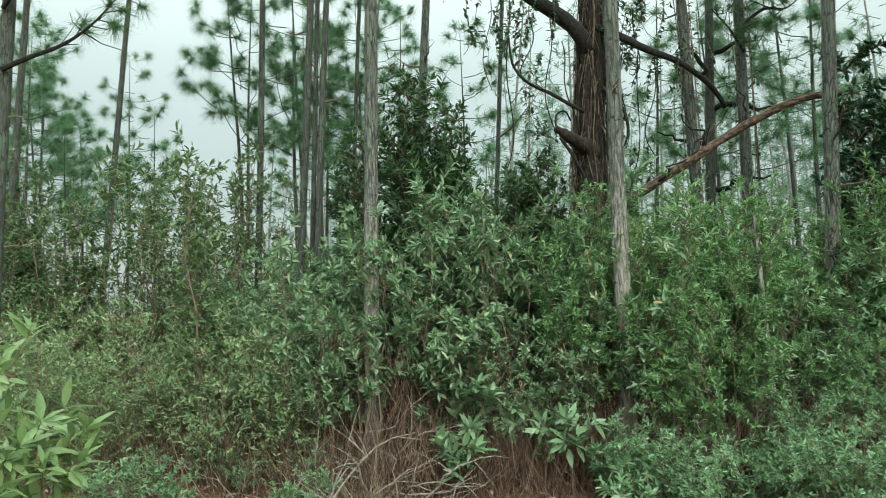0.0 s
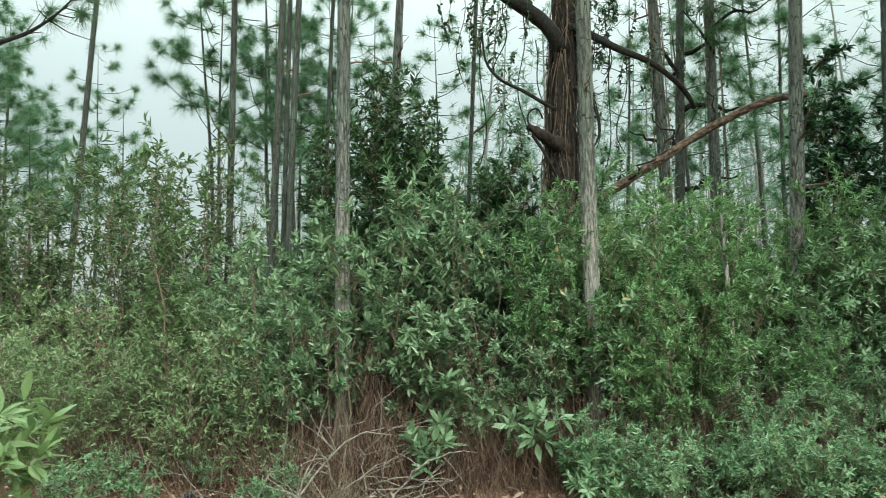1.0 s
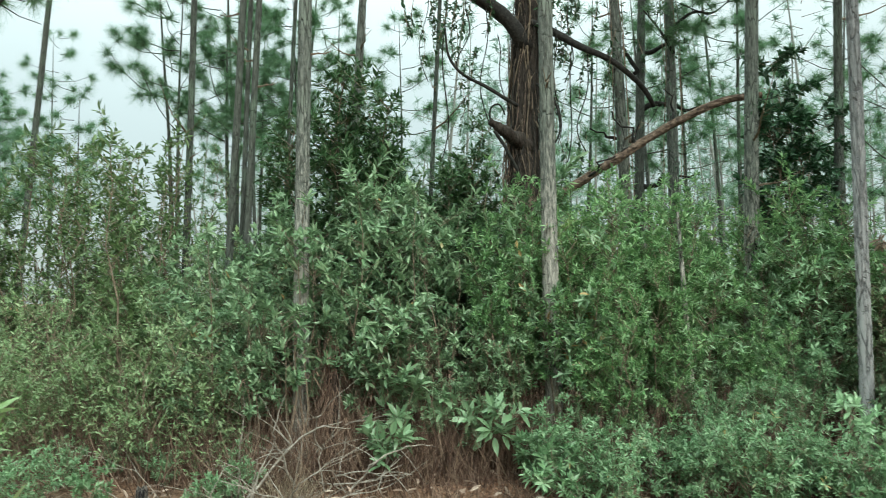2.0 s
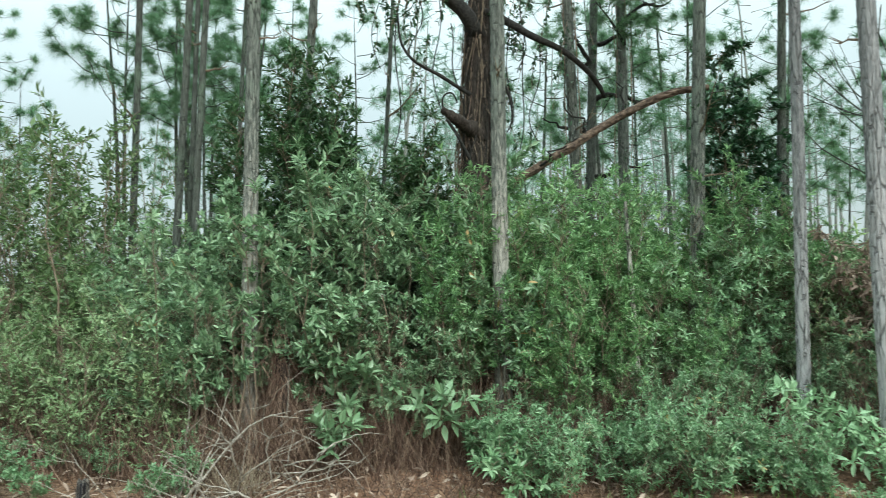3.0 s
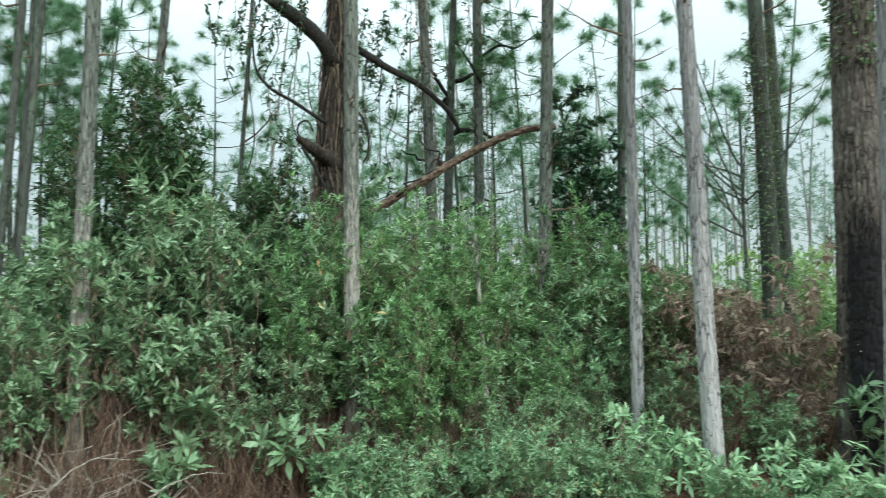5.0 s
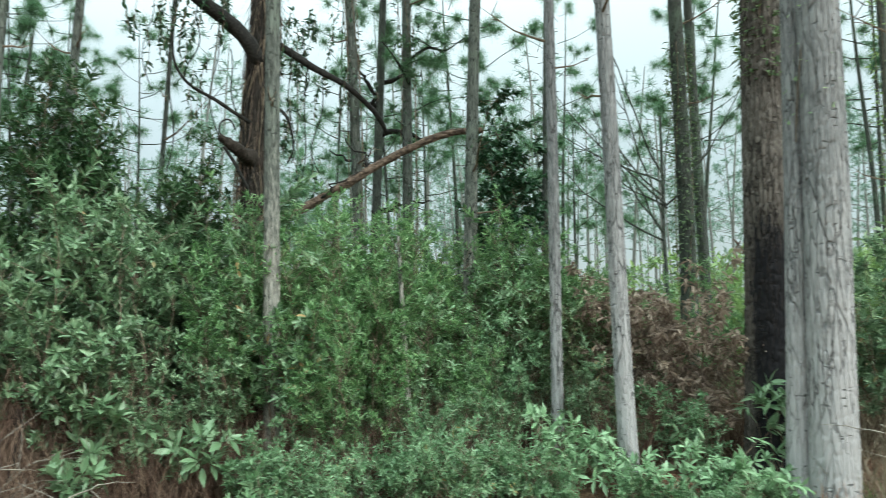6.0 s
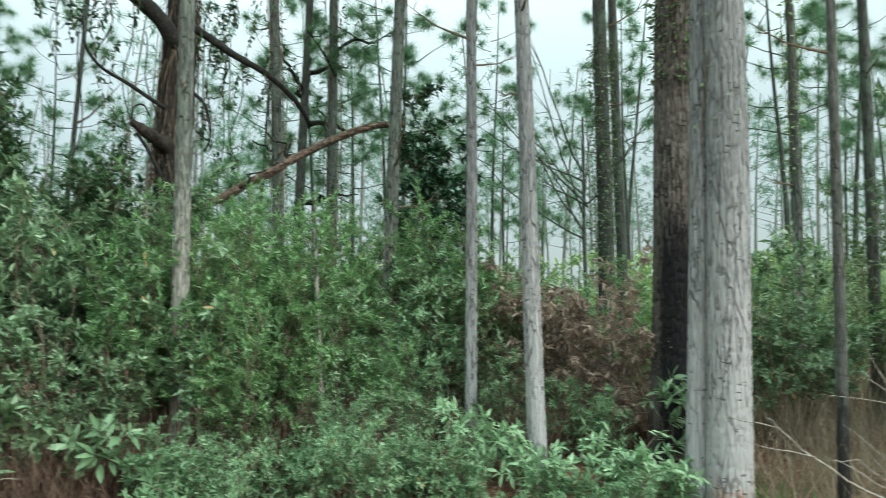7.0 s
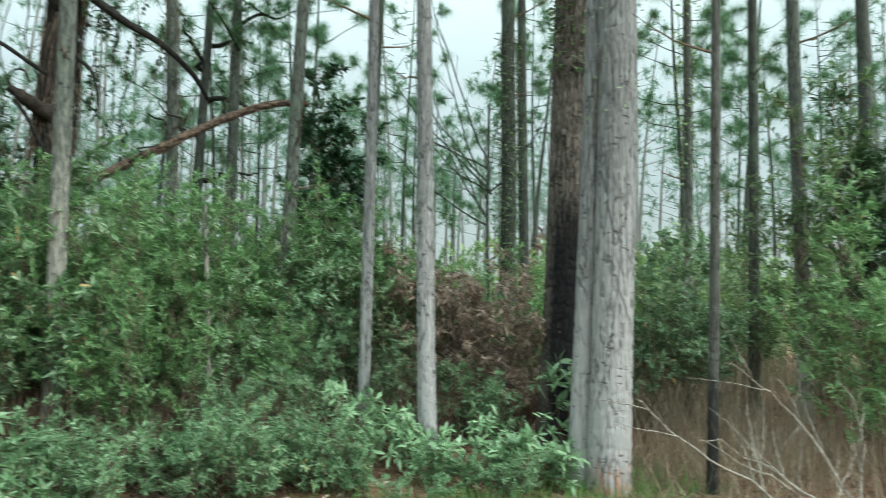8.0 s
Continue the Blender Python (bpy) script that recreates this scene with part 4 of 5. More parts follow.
def fill(stock, rng, n, x0, x1, y0, y1, tall, apart=0.45, slope=0.0):
    """Set n shrubs loosely within a stretch; the stretch's y drifts with x by slope."""
    put, tries = [], 0
    while len(put) < n and tries < n * 40:
        tries += 1
        x = rng.uniform(x0, x1)
        y = rng.uniform(y0, y1) + slope * x
        size = rng.uniform(*tall)
        if size > 0.5 and stock not in (LOW, MID) and hides_trunk(x, y):
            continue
        if any((x - a) ** 2 + (y - b) ** 2 < w * w for a, b, w in HOLLOW):
            continue
        if all((x - a) ** 2 + (y - b) ** 2 > apart ** 2 for a, b in put):
            put.append((x, y))
            stock.set(x, y, rng, size)


rng = np.random.default_rng(77)
# the bay thicket in the middle: tall behind, low and open before the pine
fill(BAYBACK, rng, 8, -2.3, -0.8, 8.2, 9.4, (0.72, 0.98), 0.45)
fill(BAYBACK, rng, 12, -0.7, 1.6, 8.1, 9.4, (0.95, 1.22), 0.42)
fill(BAY, rng, 9, -2.0, 1.5, 7.3, 8.0, (0.58, 0.8), 0.55)
fill(BAY, rng, 2, 0.5, 1.5, 7.0, 7.35, (0.45, 0.6))
for x, y, k in ((-1.55, 7.6, 0.95), (-1.2, 7.45, 0.72), (-0.3, 7.55, 1.0), (0.25, 7.4, 0.9), (-0.75, 7.3, 0.98), (0.75, 7.5, 0.95)):
    THIN.set(x, y, rng, k)
# fine-leaved thicket
fill(FINE, rng, 24, 1.5, 4.8, 7.7, 9.0, (0.95, 1.12), 0.4, -0.12)
fill(FINE, rng, 15, 1.4, 4.4, 7.0, 7.7, (0.72, 0.95), 0.4, -0.12)
fill(FINE, rng, 9, 1.2, 4.4, 6.4, 7.0, (0.5, 0.8), 0.4, -0.12)
fill(MID, rng, 7, 1.5, 3.9, 6.3, 7.0, (0.45, 0.85), 0.45, -0.2)
fill(LOW, rng, 5, 1.6, 3.9, 6.3, 7.0, (0.6, 1.0), 0.5, -0.2)
# open, twiggy ground and thin shrubs
fill(LOW, rng, 10, 3.7, 6.0, 6.0, 6.5, (0.4, 0.75), 0.4, -0.25)
fill(FINE, rng, 7, 3.1, 4.5, 7.3, 8.2, (0.4, 0.49), 0.4, -0.1)
fill(BAY, rng, 3, 4.75, 5.5, 6.6, 7.3, (0.42, 0.55), 0.45, 0.0)
fill(LOW, rng, 8, -3.6, -1.3, 6.7, 7.8, (0.4, 0.75), 0.5)
fill(GREYS, rng, 14, -4.8, -1.6, 7.4, 8.8, (0.65, 0.95), 0.45)
fill(GREYS, rng, 38, -8.5, -1.6, 8.6, 12.0, (0.78, 1.08), 0.45)
fill(SHADE, rng, 16, -8.4, -2.2, 9.6, 12.0, (0.75, 1.08), 0.5)
fill(SHOOT, rng, 16, -8.0, -2.4, 9.0, 12.5, (0.9, 1.3), 0.6)
for x, y, s in ((-0.35, 9.45, 1.03), (0.25, 9.6, 0.98), (-0.95, 9.2, 0.85), (1.1, 9.8, 0.86), (0.75, 9.7, 0.8), (-0.1, 9.3, 0.9), (1.3, 9.6, 0.78), (-6.6, 11.8, 0.8), (-7.6, 12.2, 0.85)):
    TALLBAY.set(x, y, rng, s, 2)
SHOOT.set(-2.66, 8.2, rng, 1.12, 1)
fill(FINE, rng, 12, 4.8, 7.6, 8.2, 10.5, (0.7, 0.95), 0.6, -0.15)
fill(FARSHRUB, rng, 16, 6.3, 15, 9.5, 14, (0.75, 1.0), 0.8)
fill(GREYS, rng, 6, 4.1, 5.4, 7.5, 8.4, (0.8, 1.05), 0.4, -0.1)
fill(BAY, rng, 2, 7.8, 8.8, 5.3, 6.8, (0.75, 0.9), 0.6)
fill(GREYS, rng, 9, 9.2, 14, 3.0, 8.5, (0.75, 1.05), 0.9)
fill(BAY, rng, 2, 9.4, 12.5, 2.4, 6.0, (0.8, 1.0), 0.9)
fill(SHOOT, rng, 4, 8.8, 11.5, 3.2, 6.5, (0.9, 1.2), 0.8)
fill(FARSHRUB, rng, 12, 11.5, 17, 4.0, 11.5, (0.75, 1.05), 1.0)
fill(FINE, rng, 6, 4.2, 5.6, 9.0, 9.8, (0.85, 1.0), 0.4)
fill(GREYS, rng, 6, 4.75, 5.7, 7.0, 8.1, (0.6, 0.85), 0.4)
for x, y, k in ((8.3, 2.9, 1.1), (9.8, 2.9, 1.2)):
    FINE.set(x, y, rng, k)
late = np.random.default_rng(79)
for x, y, k in ((2.1, 6.75, 0.75), (2.5, 7.0, 0.95), (2.95, 6.75, 0.8), (3.45, 6.85, 0.8), (3.0, 7.15, 0.85), (3.75, 6.75, 0.8), (4.05, 6.45, 0.72), (2.3, 7.1, 1.0), (-1.25, 6.9, 0.5), (4.15, 7.35, 0.95), (4.4, 7.55, 1.0), (4.95, 7.45, 1.0), (5.15, 7.0, 0.9), (4.2, 6.95, 0.95), (4.5, 7.15, 1.0), (5.1, 7.25, 1.0), (5.45, 6.9, 0.95), (5.62, 5.95, 0.8), (5.85, 5.6, 0.7), (5.35, 6.25, 0.85), (5.2, 6.6, 0.85)):
    MID.set(x, y, late, k)
for x, y, k in ((7.85, 5.05, 0.85), (8.25, 5.3, 0.92)):
    BAY.set(x, y, late, k)
for x, y, k in ((9.9, 3.4, 0.95), (10.5, 3.0, 1.0)):
    TALLBAY.set(x, y, late, k, 3)
for x, y, k in ((10.1, 4.35, 1.4), (9.1, 3.0, 1.3)):
    SHOOT.set(x, y, late, k, 3)
for x, y, k in ((5.0, 7.6, 1.0), (5.35, 7.3, 0.9), (4.1, 7.4, 0.62), (3.85, 7.0, 0.55)):
    FINE.set(x, y, late, k)
# small shrubs along the foot of the thicket, and a paler clump before the leaning pine
for x, y, k in ((1.95, 6.1, 0.72), (2.75, 6.0, 0.7), (4.05, 5.45, 0.6), (1.62, 6.55, 0.8)):
    MID.set(x, y, late, k)
for x, y, k in ((2.9, 6.3, 0.8), (3.55, 6.2, 0.85), (2.35, 6.55, 0.8), (3.2, 6.55, 1.0), (3.4, 5.85, 0.75), (3.8, 5.65, 0.7)):
    LOW.set(x, y, late, k)
THIN.set(1.78, 7.0, late, 0.98)
for x, y, k in ((4.2, 7.15, 0.88), (4.55, 7.25, 0.95), (5.0, 7.3, 0.85), (4.45, 7.65, 1.05), (3.4, 7.35, 0.85), (4.85, 7.75, 1.05)):
    PALE.set(x, y, late, k)
far_rng = np.random.default_rng(78)
for _ in range(105):
    a, d = radians(far_rng.uniform(-40, 74)), far_rng.uniform(13.5, 50)
    if a < -0.1 and far_rng.random() < 0.5:
        continue
    FARSHRUB.set(d * math.sin(a), d * math.cos(a), far_rng, far_rng.uniform(0.7, 1.15))

# single shrubs
tagged(shrub("dark_evergreen", 301, 4.75, 1.15, 5, 170, 34, (0.11, 0.044), LEAF_DARK, (0.3, 0.75), 0.52, 0.3, least=0.78, whorl=0.55), "dense dark evergreen sapling behind a leaning pine", "sapling").matrix_basis = pose(5.28, 8.62, 0, 0, 0, 40)
tagged(shrub("dead_shrub", 302, 2.3, 1.6, 9, 230, 14, (0.10, 0.026), LEAF_DEAD, (0.2, 0.5), 0.2, 0.3, droop=0.5), "withered shrub hung with brown dead leaves", "shrub", "withered shrubs").matrix_basis = pose(6.1, 6.25, -0.05, 0, 0, 0)
tagged(shrub("dead_shrub", 303, 2.2, 1.6, 9, 220, 14, (0.10, 0.026), LEAF_DEAD, (0.2, 0.5), 0.2, 0.3, droop=0.5), "withered shrub hung with brown dead leaves", "shrub", "withered shrubs").matrix_basis = pose(5.72, 6.75, -0.05, 0, 0, 80)
BROAD, MEDIUM, YOUNG = one_leaf(0.30, LEAF_BRIGHT), one_leaf(0.33, LEAF_BAY), one_leaf(0.29, LEAF_YELLOW)
for k, (x, y, h, sp, n, lab) in enumerate((
    (4.42, 5.92, 0.85, 0.95, 72, "fresh pale green shrub at the foot of a pine"),
    (4.80, 5.55, 0.6, 0.8, 55, "fresh pale green shrub at the foot of a pine"),
    (5.40, 5.05, 0.75, 0.9, 70, "fresh pale green shrub before the large pine"),
    (5.75, 4.85, 0.5, 0.7, 45, "fresh pale green shrub before the large pine"),
    (-1.9, 3.6, 1.75, 0.9, 64, "bright large-leaved sapling close beside the path"),
    (-2.3, 3.75, 2.0, 0.9, 64, "bright large-leaved sapling close beside the path"),
)):
    tagged(shrub("bright_shrub", 310 + k, h, sp, 5, n, 10, (0.145 if x < 0 else 0.12, 0.03), None, (0.16, 0.32), 0.25, 0.7, single_leaves=YOUNG if x < 0 else BROAD), lab, "shrub", "bright shrubs").matrix_basis = pose(x, y, float(ground_height(x, y)), 0, 0, 50 * k)
for k, (x, y, h) in enumerate(((0.02, 6.95, 1.0), (0.5, 7.1, 0.95), (6.35, 5.15, 1.1), (1.15, 6.95, 0.85))):
    tagged(shrub("rosette_shrub", 330 + k, h, 0.7, 5, 22, 11, (0.165, 0.036), None, (0.15, 0.3), 0.4, 0.8, single_leaves=MEDIUM), "young bay shrub with large leaf rosettes", "shrub", "rosette shrubs").matrix_basis = pose(x, y, float(ground_height(x, y)), 0, 0, 70 * k)


# ---- dry stalks, litter and dead wood ----
def stalks(name, label, seed, n, x0, x1, y0, y1, tall, width, material, slope=0.0, lean=0.38, clump=0.0):
    r = np.random.default_rng(seed)
    g = Geo()
    x = r.uniform(x0, x1, n)
    y = r.uniform(y0, y1, n) + slope * x
    if clump:
        c = r.integers(0, max(1, n // 40), n)
        cx, cy = r.uniform(x0, x1, n // 40 + 1)[c], r.uniform(y0, y1, n // 40 + 1)[c]
        x, y = cx + r.normal(size=n) * clump, cy + r.normal(size=n) * clump + slope * cx
    b = np.stack([x, y, ground_height(x, y) - 0.02], 1)
    w = np.stack([r.normal(size=n) * lean, r.normal(size=n) * lean, np.ones(n)], 1)
    blades(g, b, w, r.uniform(*tall, n), r.uniform(*width, n), 0.06, r)
    return tagged(new(name, g.mesh(name, material)), label, "dry grass", kind="stuff")


stalks("dry_stalks", "thicket of red-brown dry stalks under the shrubs", 401, 7500, -3.5, 5.2, 7.0, 9.4, (0.35, 1.15), (0.006, 0.014), STRAW, -0.12)
stalks("dry_stalks", "thicket of red-brown dry stalks under the shrubs", 402, 4600, -1.6, 4.0, 6.75, 7.4, (0.25, 1.0), (0.006, 0.013), STRAW, -0.1)
stalks("dry_stalks", "short broken brown stalks at the edge of the thicket", 408, 3200, -1.6, 4.2, 6.2, 6.95, (0.08, 0.36), (0.006, 0.013), STRAW, -0.14, 0.6)
stalks("dry_grass", "pale dry grass between the thin shrubs", 403, 7000, -9, -1.4, 8.0, 13.5, (0.5, 1.3), (0.006, 0.014), STRAW_PALE, clump=0.25)
stalks("dry_grass", "pale dry grass under the open pines", 404, 9000, 6.8, 14, 3.0, 9.0, (0.35, 1.15), (0.006, 0.013), STRAW_PALE, clump=0.3)
stalks("dry_grass", "tuft of pale dead grass", 405, 240, -0.95, -0.55, 6.55, 6.8, (0.25, 0.6), (0.005, 0.009), STRAW_PALE, lean=0.7)
stalks("dry_stalks", "dry brown stems round the withered shrubs", 406, 2600, 4.8, 8.0, 6.6, 8.2, (0.4, 1.3), (0.006, 0.013), STRAW, -0.15)
stalks("grass_blades", "fresh green grass at the verge", 407, 1500, 1.0, 7.0, 5.0, 5.9, (0.12, 0.35), (0.008, 0.016), GRASS, -0.18, 0.35)


def hanging_straw():
    """Fallen needles caught in the shrubs, hanging in brown hanks."""
    r = np.random.default_rng(409)
    g = Geo()
    for _ in range(70):
        x = r.uniform(-1.6, 3.0)
        c = np.array([x, r.uniform(7.2, 8.2) - 0.12 * max(x, 0), r.uniform(0.45, 1.3)])
        n = 34
        b = c + r.normal(size=(n, 3)) * (0.09, 0.06, 0.05)
        w = np.stack([r.normal(size=n) * 0.25, r.normal(size=n) * 0.25, -np.ones(n)], 1)
        blades(g, b, w, r.uniform(0.14, 0.34, n), r.uniform(0.004, 0.009, n), 0.0, r)
    tagged(new("hanging_straw", g.mesh("hanging_straw", STRAW)), "brown pine straw caught hanging in the shrubs", "pine straw", kind="stuff")


hanging_straw()


def needle_litter():
    r = np.random.default_rng(410)
    n = 26000
    g = Geo()
    x, y = r.uniform(-5, 11, n), r.uniform(3.0, 10.5, n)
    keep = y + 0.3 * x > 5.2
    x, y = x[keep], y[keep]
    n = len(x)
    b = np.stack([x, y, ground_height(x, y) + r.uniform(0.004, 0.03, n)], 1)
    w = np.stack([r.normal(size=n), r.normal(size=n), r.normal(size=n) * 0.12], 1)
    blades(g, b, w, r.uniform(0.12, 0.24, n), r.uniform(0.004, 0.009, n), 0.0, r)
    tagged(new("needle_litter", g.mesh("needle_litter", STRAW)), "loose fallen pine needles on the ground", "litter", kind="stuff")


needle_litter()


def fallen_leaves():
    r = np.random.default_rng(411)
    g = Geo()
    n = 700
    x = r.uniform(-4.5, 6.0, n)
    y = r.uniform(6.0, 8.0, n) - 0.2 * x
    b = np.stack([x, y, ground_height(x, y) + r.uniform(0.01, 0.12, n)], 1)
    leaves(g, b, np.stack([r.normal(size=n), r.normal(size=n), r.normal(size=n) * 0.4], 1), np.tile((0, 0, 1.0), (n, 1)) + r.normal(size=(n, 3)) * 0.5, r.uniform(0.06, 0.12, n), r.uniform(0.02, 0.04, n), 0.3)
    tagged(new("fallen_leaves", g.mesh("fallen_leaves", LEAF_DEAD)), "scattered withered leaves on the litter", "litter", kind="stuff")


fallen_leaves()


def dead_branch(name, label, group, seed, start, way, length, thick, forks, material=TWIG_DEAD, curl=0.5):
    """A bare fallen branch: a crooked stem as one part, each fork as another."""
    r = np.random.default_rng(seed)
    root = tagged(new(name), label, "dead branch", group)
    root.location = start
    k = np.linspace(0, 1, 14)
    way = unit(way)
    bend = unit(r.normal(size=3)) * curl
    p = way * (k * length)[:, None] + bend * (length * 0.35 * np.sin(k * 2.6))[:, None] + np.cumsum(r.normal(size=(14, 3)) * 0.012 * length, 0)
    g = Geo()
    tube(g, p, thick * (1.1 - 0.85 * k), 6)
    part("stem", g.mesh("stem", material, smooth=True), root)
    for _ in range(forks):
        i = int(r.integers(3, 12))
        d = unit(way + r.normal(size=3) * 0.8)
        j = np.linspace(0, 1, 7)
        ln = length * r.uniform(0.2, 0.5)
        q = p[i] + d * (ln * j)[:, None] + unit(r.normal(size=3)) * (0.2 * ln * j * j)[:, None] + np.cumsum(r.normal(size=(7, 3)) * 0.012 * ln, 0)
        f = Geo()
        tube(f, q, thick * 0.5 * (1.1 - 0.85 * j), 5)
        part("fork", f.mesh("fork", material, smooth=True), root)
    return root


r = np.random.default_rng(500)
for i in range(30):
    x, y = r.uniform(-1.5, 0.2), r.uniform(6.3, 7.5)
    d = (r.normal() * 0.9, r.normal() * 0.4 - 0.2, r.uniform(0.05, 0.75))
    dead_branch("dead_branch", "bare grey dead branch in a tangle on the ground", "tangle of dead branches", 510 + i, (x, y, float(ground_height(x, y)) + 0.03), d, r.uniform(0.6, 1.3), r.uniform(0.004, 0.0135), 5, curl=r.uniform(0.4, 1.1))
for i, (x, y, d, ln) in enumerate(((5.75, 2.55, (0.12, 0.25, 0.75), 1.0), (6.15, 2.35, (-0.55, 0.55, 0.62), 1.5), (6.75, 2.35, (-0.8, 0.45, 0.5), 1.7), (6.6, 2.25, (-0.5, 0.4, 0.7), 1.6), (6.95, 2.6, (-0.15, 0.2, 0.95), 1.3), (7.2, 2.9, (-0.75, 0.5, 0.4), 1.6), (7.2, 3.3, (-0.2, 0.1, 0.9), 1.1), (6.3, 2.5, (0.8, 0.2, 0.45), 1.2))):
    dead_branch("dead_branch", "long thin pale bare branch over the needle litter", "pale dead branches", 530 + i, (x, y, float(ground_height(x, y))), d, ln, 0.0105, 3, curl=0.75)
dead_branch("dead_branch", "pale crooked stick upright before the stalks", "pale dead branches", 545, (-1.32, 7.35, -0.15), (0.05, 0, 1), 0.75, 0.012, 2, curl=0.2)
dead_branch("dead_branch", "pale stick standing among the low shrubs", "pale dead branches", 546, (2.45, 6.35, -0.2), (0.06, 0, 1), 0.6, 0.011, 1, curl=0.15)


def snag():
    t = tagged(new("dead_snag"), "thin broken dead trunk among the shrubs", "dead tree")
    t.location = (3.25, 7.19, 0)
    part("trunk", trunk_mesh("trunk", 0.08, 2.4, (-0.047, 0), BARK_PINE, 71, 18, 0.04, crown_at=2.0), t)


snag()


def stump(label, x, y, dia, height, material, seed, straw=0):
    """A broken-off stem with a jagged top, hung with fallen needles where it is old."""
    rs = np.random.default_rng(seed)
    root = tagged(new("stump"), label, "stump")
    root.location = (x, y, float(ground_height(x, y)))
    sides = 18
    z = np.concatenate([np.linspace(-0.15, height * 0.85, 14), [height]])
    a = np.linspace(0, 2 * np.pi, sides, endpoint=False)
    top = height * (0.82 + 0.22 * rs.random(sides))
    v = []
    for i, h in enumerate(z):
        rad = dia / 2 * (1.0 + 0.5 * math.exp(-max(h, 0) / 0.12)) * (1 + 0.12 * np.sin(3 * a + seed) + rs.normal(size=sides) * 0.07)
        rad = rad * (0.75 if i == len(z) - 1 else 1)
        v.append(np.stack([rad * np.cos(a), rad * np.sin(a), np.minimum(h, top)], 1))
    g = Geo()
    k = len(z)
    faces = [(i * sides + j, i * sides + (j + 1) % sides, (i + 1) * sides + (j + 1) % sides, (i + 1) * sides + j) for i in range(k - 1) for j in range(sides)]
    g.add(np.concatenate(v), faces + [tuple((k - 1) * sides + j for j in range(sides))])
    part("stem", g.mesh("stem", material, smooth=True), root)
    if straw:
        h, t = rs.uniform(0.35 * height, height * 1.05, straw), rs.uniform(0, 6.28, straw)
        out = np.stack([np.cos(t), np.sin(t), np.zeros(straw)], 1)
        g = Geo()
        blades(g, out * dia * rs.uniform(0.4, 0.75, (straw, 1)) + h[:, None] * np.array([0, 0, 1.0]), out * 0.3 + rs.normal(size=(straw, 3)) * 0.2 + np.array([0, 0, -1.0]), rs.uniform(0.15, 0.42, straw), rs.uniform(0.005, 0.010, straw), 0.0, rs)
        tagged(part("pine_straw", g.mesh("pine_straw", STRAW), root, "hanging brown needles"), kind="stuff")


stump("old brown stump draped with fallen pine needles", -0.40, 7.4, 0.13, 1.05, BARK_OAK, 721, 420)
stump("small charred stub on the needle litter", -2.05, 6.75, 0.085, 0.24, BARK_CHAR, 722)


def red_pine():
    """A crooked trunk that leans and forks behind the log."""
    t = tagged(new("leaning_tree"), "crooked brown trunk leaning behind the broken log", "tree")
    t.location = (3.95, 10.89, 0)
    part("trunk", trunk_mesh("trunk", 0.19, 9.0, (0.05, 0.0), BARK_FAR, 83, 24, 0.05, depth=0.012), t)
    r = np.random.default_rng(84)
    for i, (z, d) in enumerate(((3.3, (0.9, -0.1, 0.6)), (3.8, (-0.8, 0, 0.5)), (4.4, (0.9, 0.1, 0.2)), (5.0, (-0.6, -0.2, 0.7)), (5.4, (1, 0, 0.5)))):
        g = Geo()
        k = np.linspace(0, 1, 12)
        p = np.array([0.05 * z, 0, z]) + unit(d) * (1.0 * k)[:, None] + np.cumsum(r.normal(size=(12, 3)) * 0.05, 0) * (1, 0.4, 1)
        tube(g, p, 0.045 * (1.1 - 0.9 * k), 7)
        part("limb", g.mesh("limb", BARK_LIMB, smooth=True), t, "dark crooked limb")


red_pine()


def fan_tree():
    """A small bare tree whose long thin limbs fan out."""
    t = tagged(new("bare_tree"), "small tree with a fan of thin bare limbs", "tree")
    t.location = (8.1, 8.75, 0)
    g = Geo()
    z = np.linspace(-0.2, 4.6, 14)
    tube(g, np.stack([0.02 * np.sin(z * 2), 0.02 * np.cos(z * 1.7), z], 1), np.linspace(0.045, 0.02, 14), 8)
    part("trunk", g.mesh("trunk", BARK_FAR, smooth=True), t)
    r = np.random.default_rng(91)
    for i in range(12):
        z0 = r.uniform(2.4, 4.5)
        d = unit((-0.75 + r.normal() * 0.15 if i < 9 else 0.6, 0.45 * r.normal() + 0.3, r.uniform(0.5, 1.1)))
        k = np.linspace(0, 1, 9)
        ln = r.uniform(1.4, 2.8)
        b = Geo()
        p = np.array([0, 0, z0]) + d * (ln * k)[:, None] + np.array([0, 0, 0.25]) * (ln * k * k)[:, None] + np.cumsum(r.normal(size=(9, 3)) * 0.025, 0)
        tube(b, p, 0.016 * (1.1 - 0.85 * k), 5)
        for _ in range(5):
            q = int(r.integers(3, 8))
            tube(b, [p[q], p[q] + d * 0.3 + r.normal(size=3) * 0.15], [0.006, 0.003], 3)
        part("limb", b.mesh("limb", BARK_FAR), t)


fan_tree()


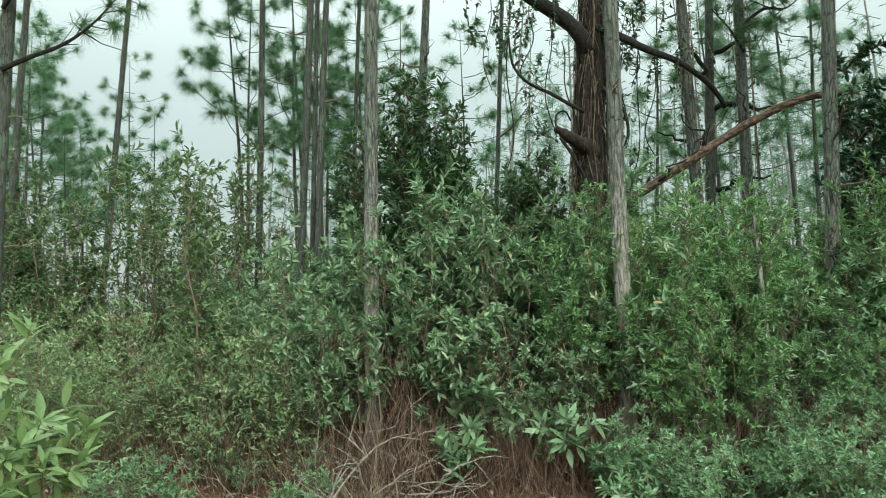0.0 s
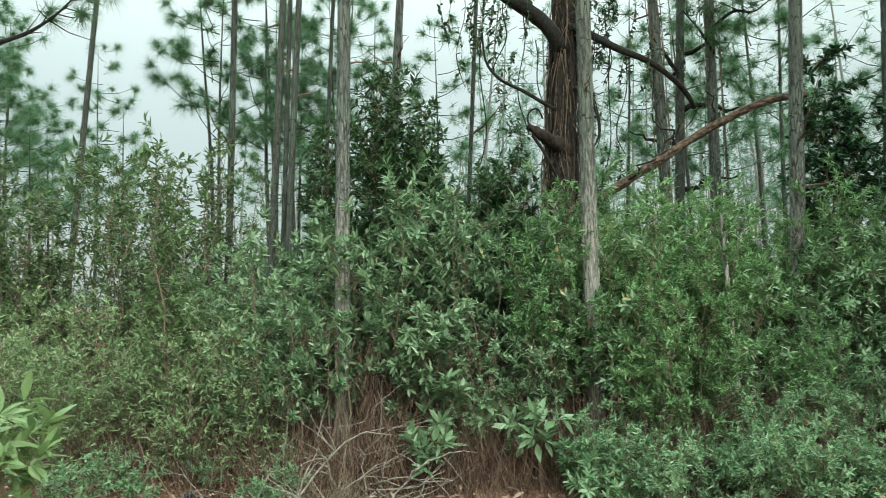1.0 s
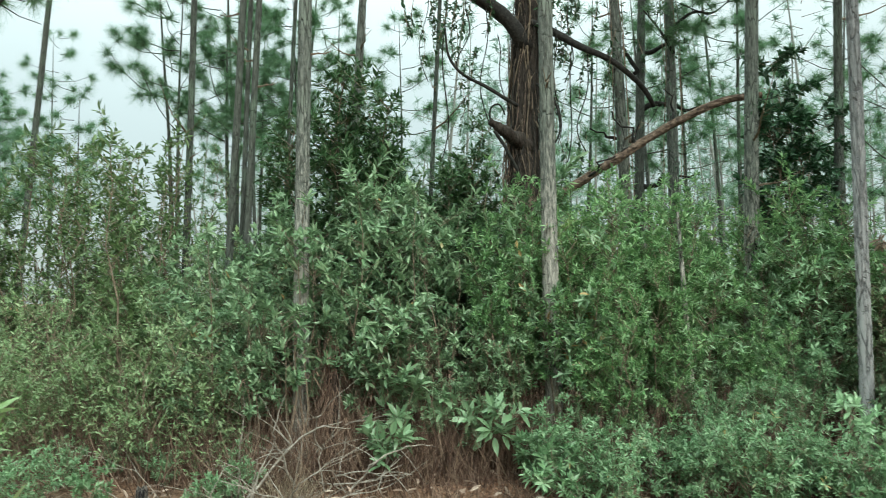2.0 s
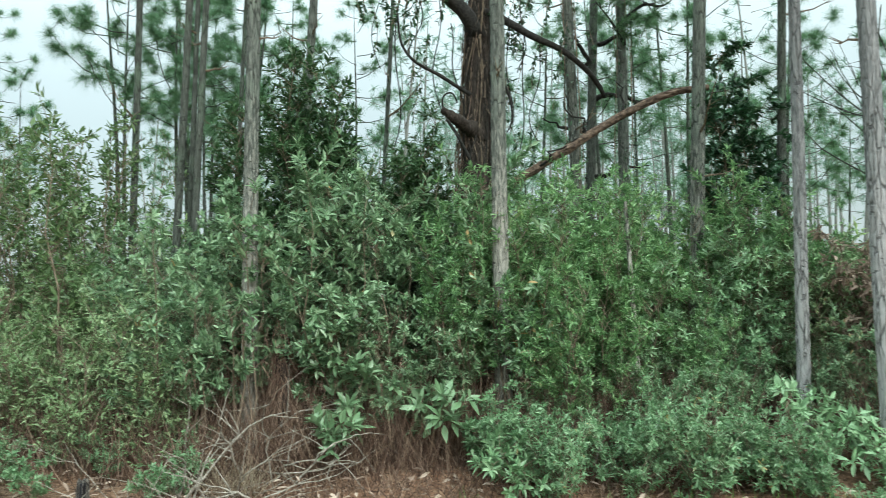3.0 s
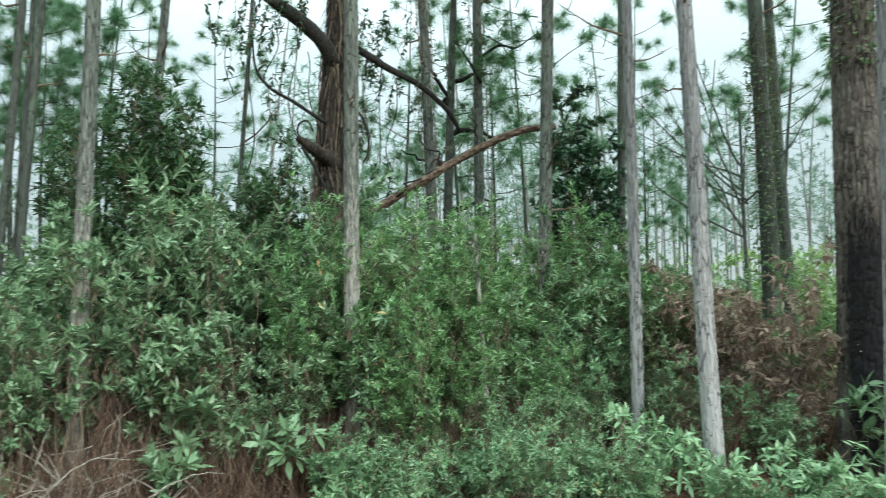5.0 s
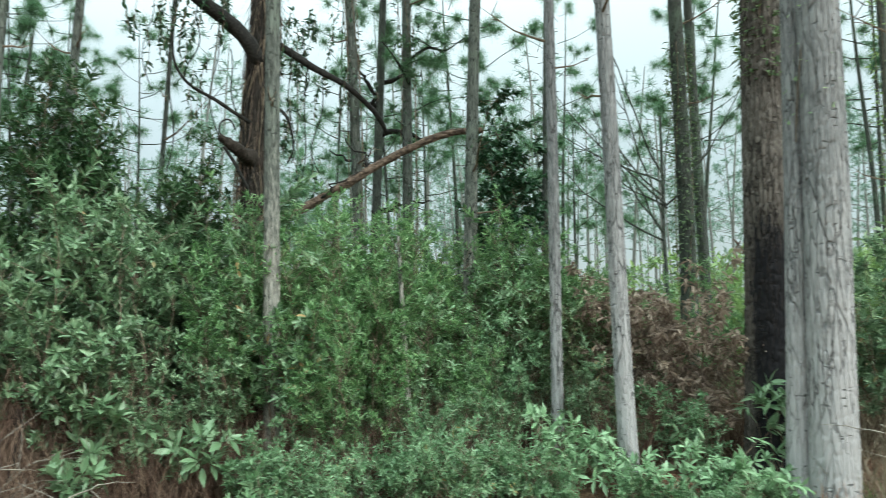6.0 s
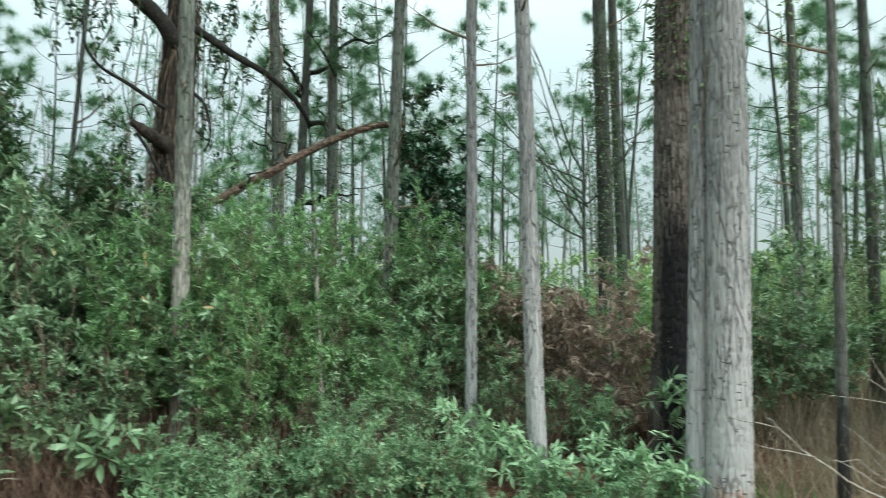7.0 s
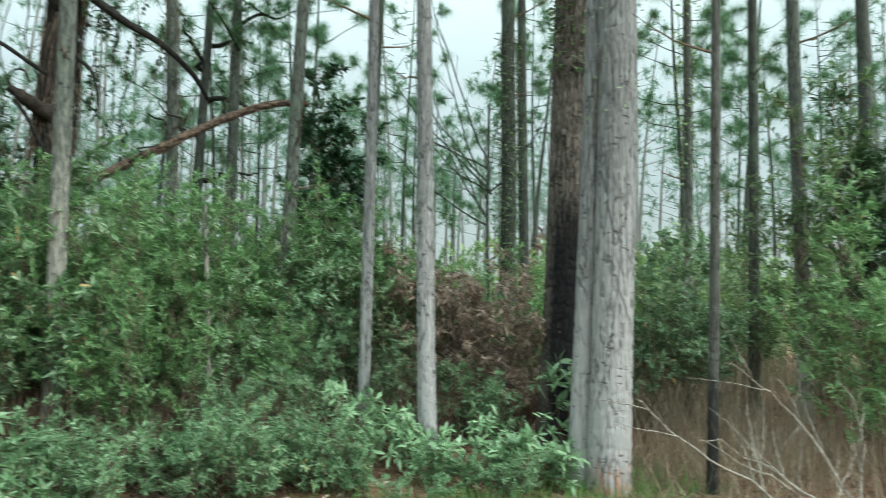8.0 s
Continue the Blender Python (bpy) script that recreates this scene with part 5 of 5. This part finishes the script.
def climber(name, label, seed, x, y, lean, radius, z0, z1, n, leaf, material):
    """Leaves and thin stems that climb a trunk."""
    r = np.random.default_rng(seed)
    root = tagged(new(name), label, "vine", "climbing vines")
    root.location = (x, y, 0)
    g = Geo()
    for i in range(4):
        z = np.arange(z0 - 0.8, z1, 0.15)
        a = i * 1.6 + 0.7 * np.sin(z * 1.1 + i)
        tube(g, np.stack([lean[0] * z + (radius + 0.015) * np.cos(a), lean[1] * z + (radius + 0.015) * np.sin(a), z], 1), np.full(len(z), 0.006), 4)
    part("stem", g.mesh("stem", TWIG), root)
    f = Geo()
    z, a = r.uniform(z0, z1, n), r.uniform(0, 6.28, n)
    out = np.stack([np.cos(a), np.sin(a), np.zeros(n)], 1)
    b = np.stack([lean[0] * z, lean[1] * z, z], 1) + out * (radius + r.uniform(0.0, 0.16, n) ** 1.5 * 1.5)[:, None]
    leaves(f, b, out + r.normal(size=(n, 3)) * 0.6 + (0, 0, -0.3), np.tile((0, 0, 1.0), (n, 1)) + out * 0.5, leaf[0] * r.uniform(0.6, 1.2, n), leaf[1] * r.uniform(0.7, 1.2, n))
    part("foliage", f.mesh("foliage", material), root)


climber("climbing_vine", "dense vine hanging on a grey pine behind the log", 605, 4.53, 10.49, (-0.003, 0.0), 0.13, 3.0, 6.6, 450, (0.08, 0.03), LEAF_DARK)
climber("climbing_vine", "thin vine on a grey pine behind the shrubs", 606, 3.46, 9.29, (-0.041, 0.0), 0.09, 3.2, 6.2, 260, (0.07, 0.03), LEAF_DARK)
climber("climbing_vine", "olive-green vine climbing a brown pine", 601, 8.39, 8.62, (0.002, -0.001), 0.13, 1.9, 5.8, 1000, (0.085, 0.036), LEAF_SHADE)
climber("climbing_vine", "dark leafy vine high on the charred pine", 602, 6.54, 5.53, (0.036, -0.02), 0.2, 3.9, 6.2, 900, (0.09, 0.04), LEAF_SHADE)
climber("climbing_vine", "sparse thin vine on the large pine", 604, 6.3, 4.6, (0.017, -0.009), 0.19, 3.3, 5.6, 150, (0.07, 0.03), LEAF_GREY)
climber("climbing_vine", "thin leafy vine on the far side of a pine", 603, 10.0, 6.4, (0.002, -0.001), 0.08, 3.2, 6.0, 260, (0.08, 0.035), LEAF_FAR)
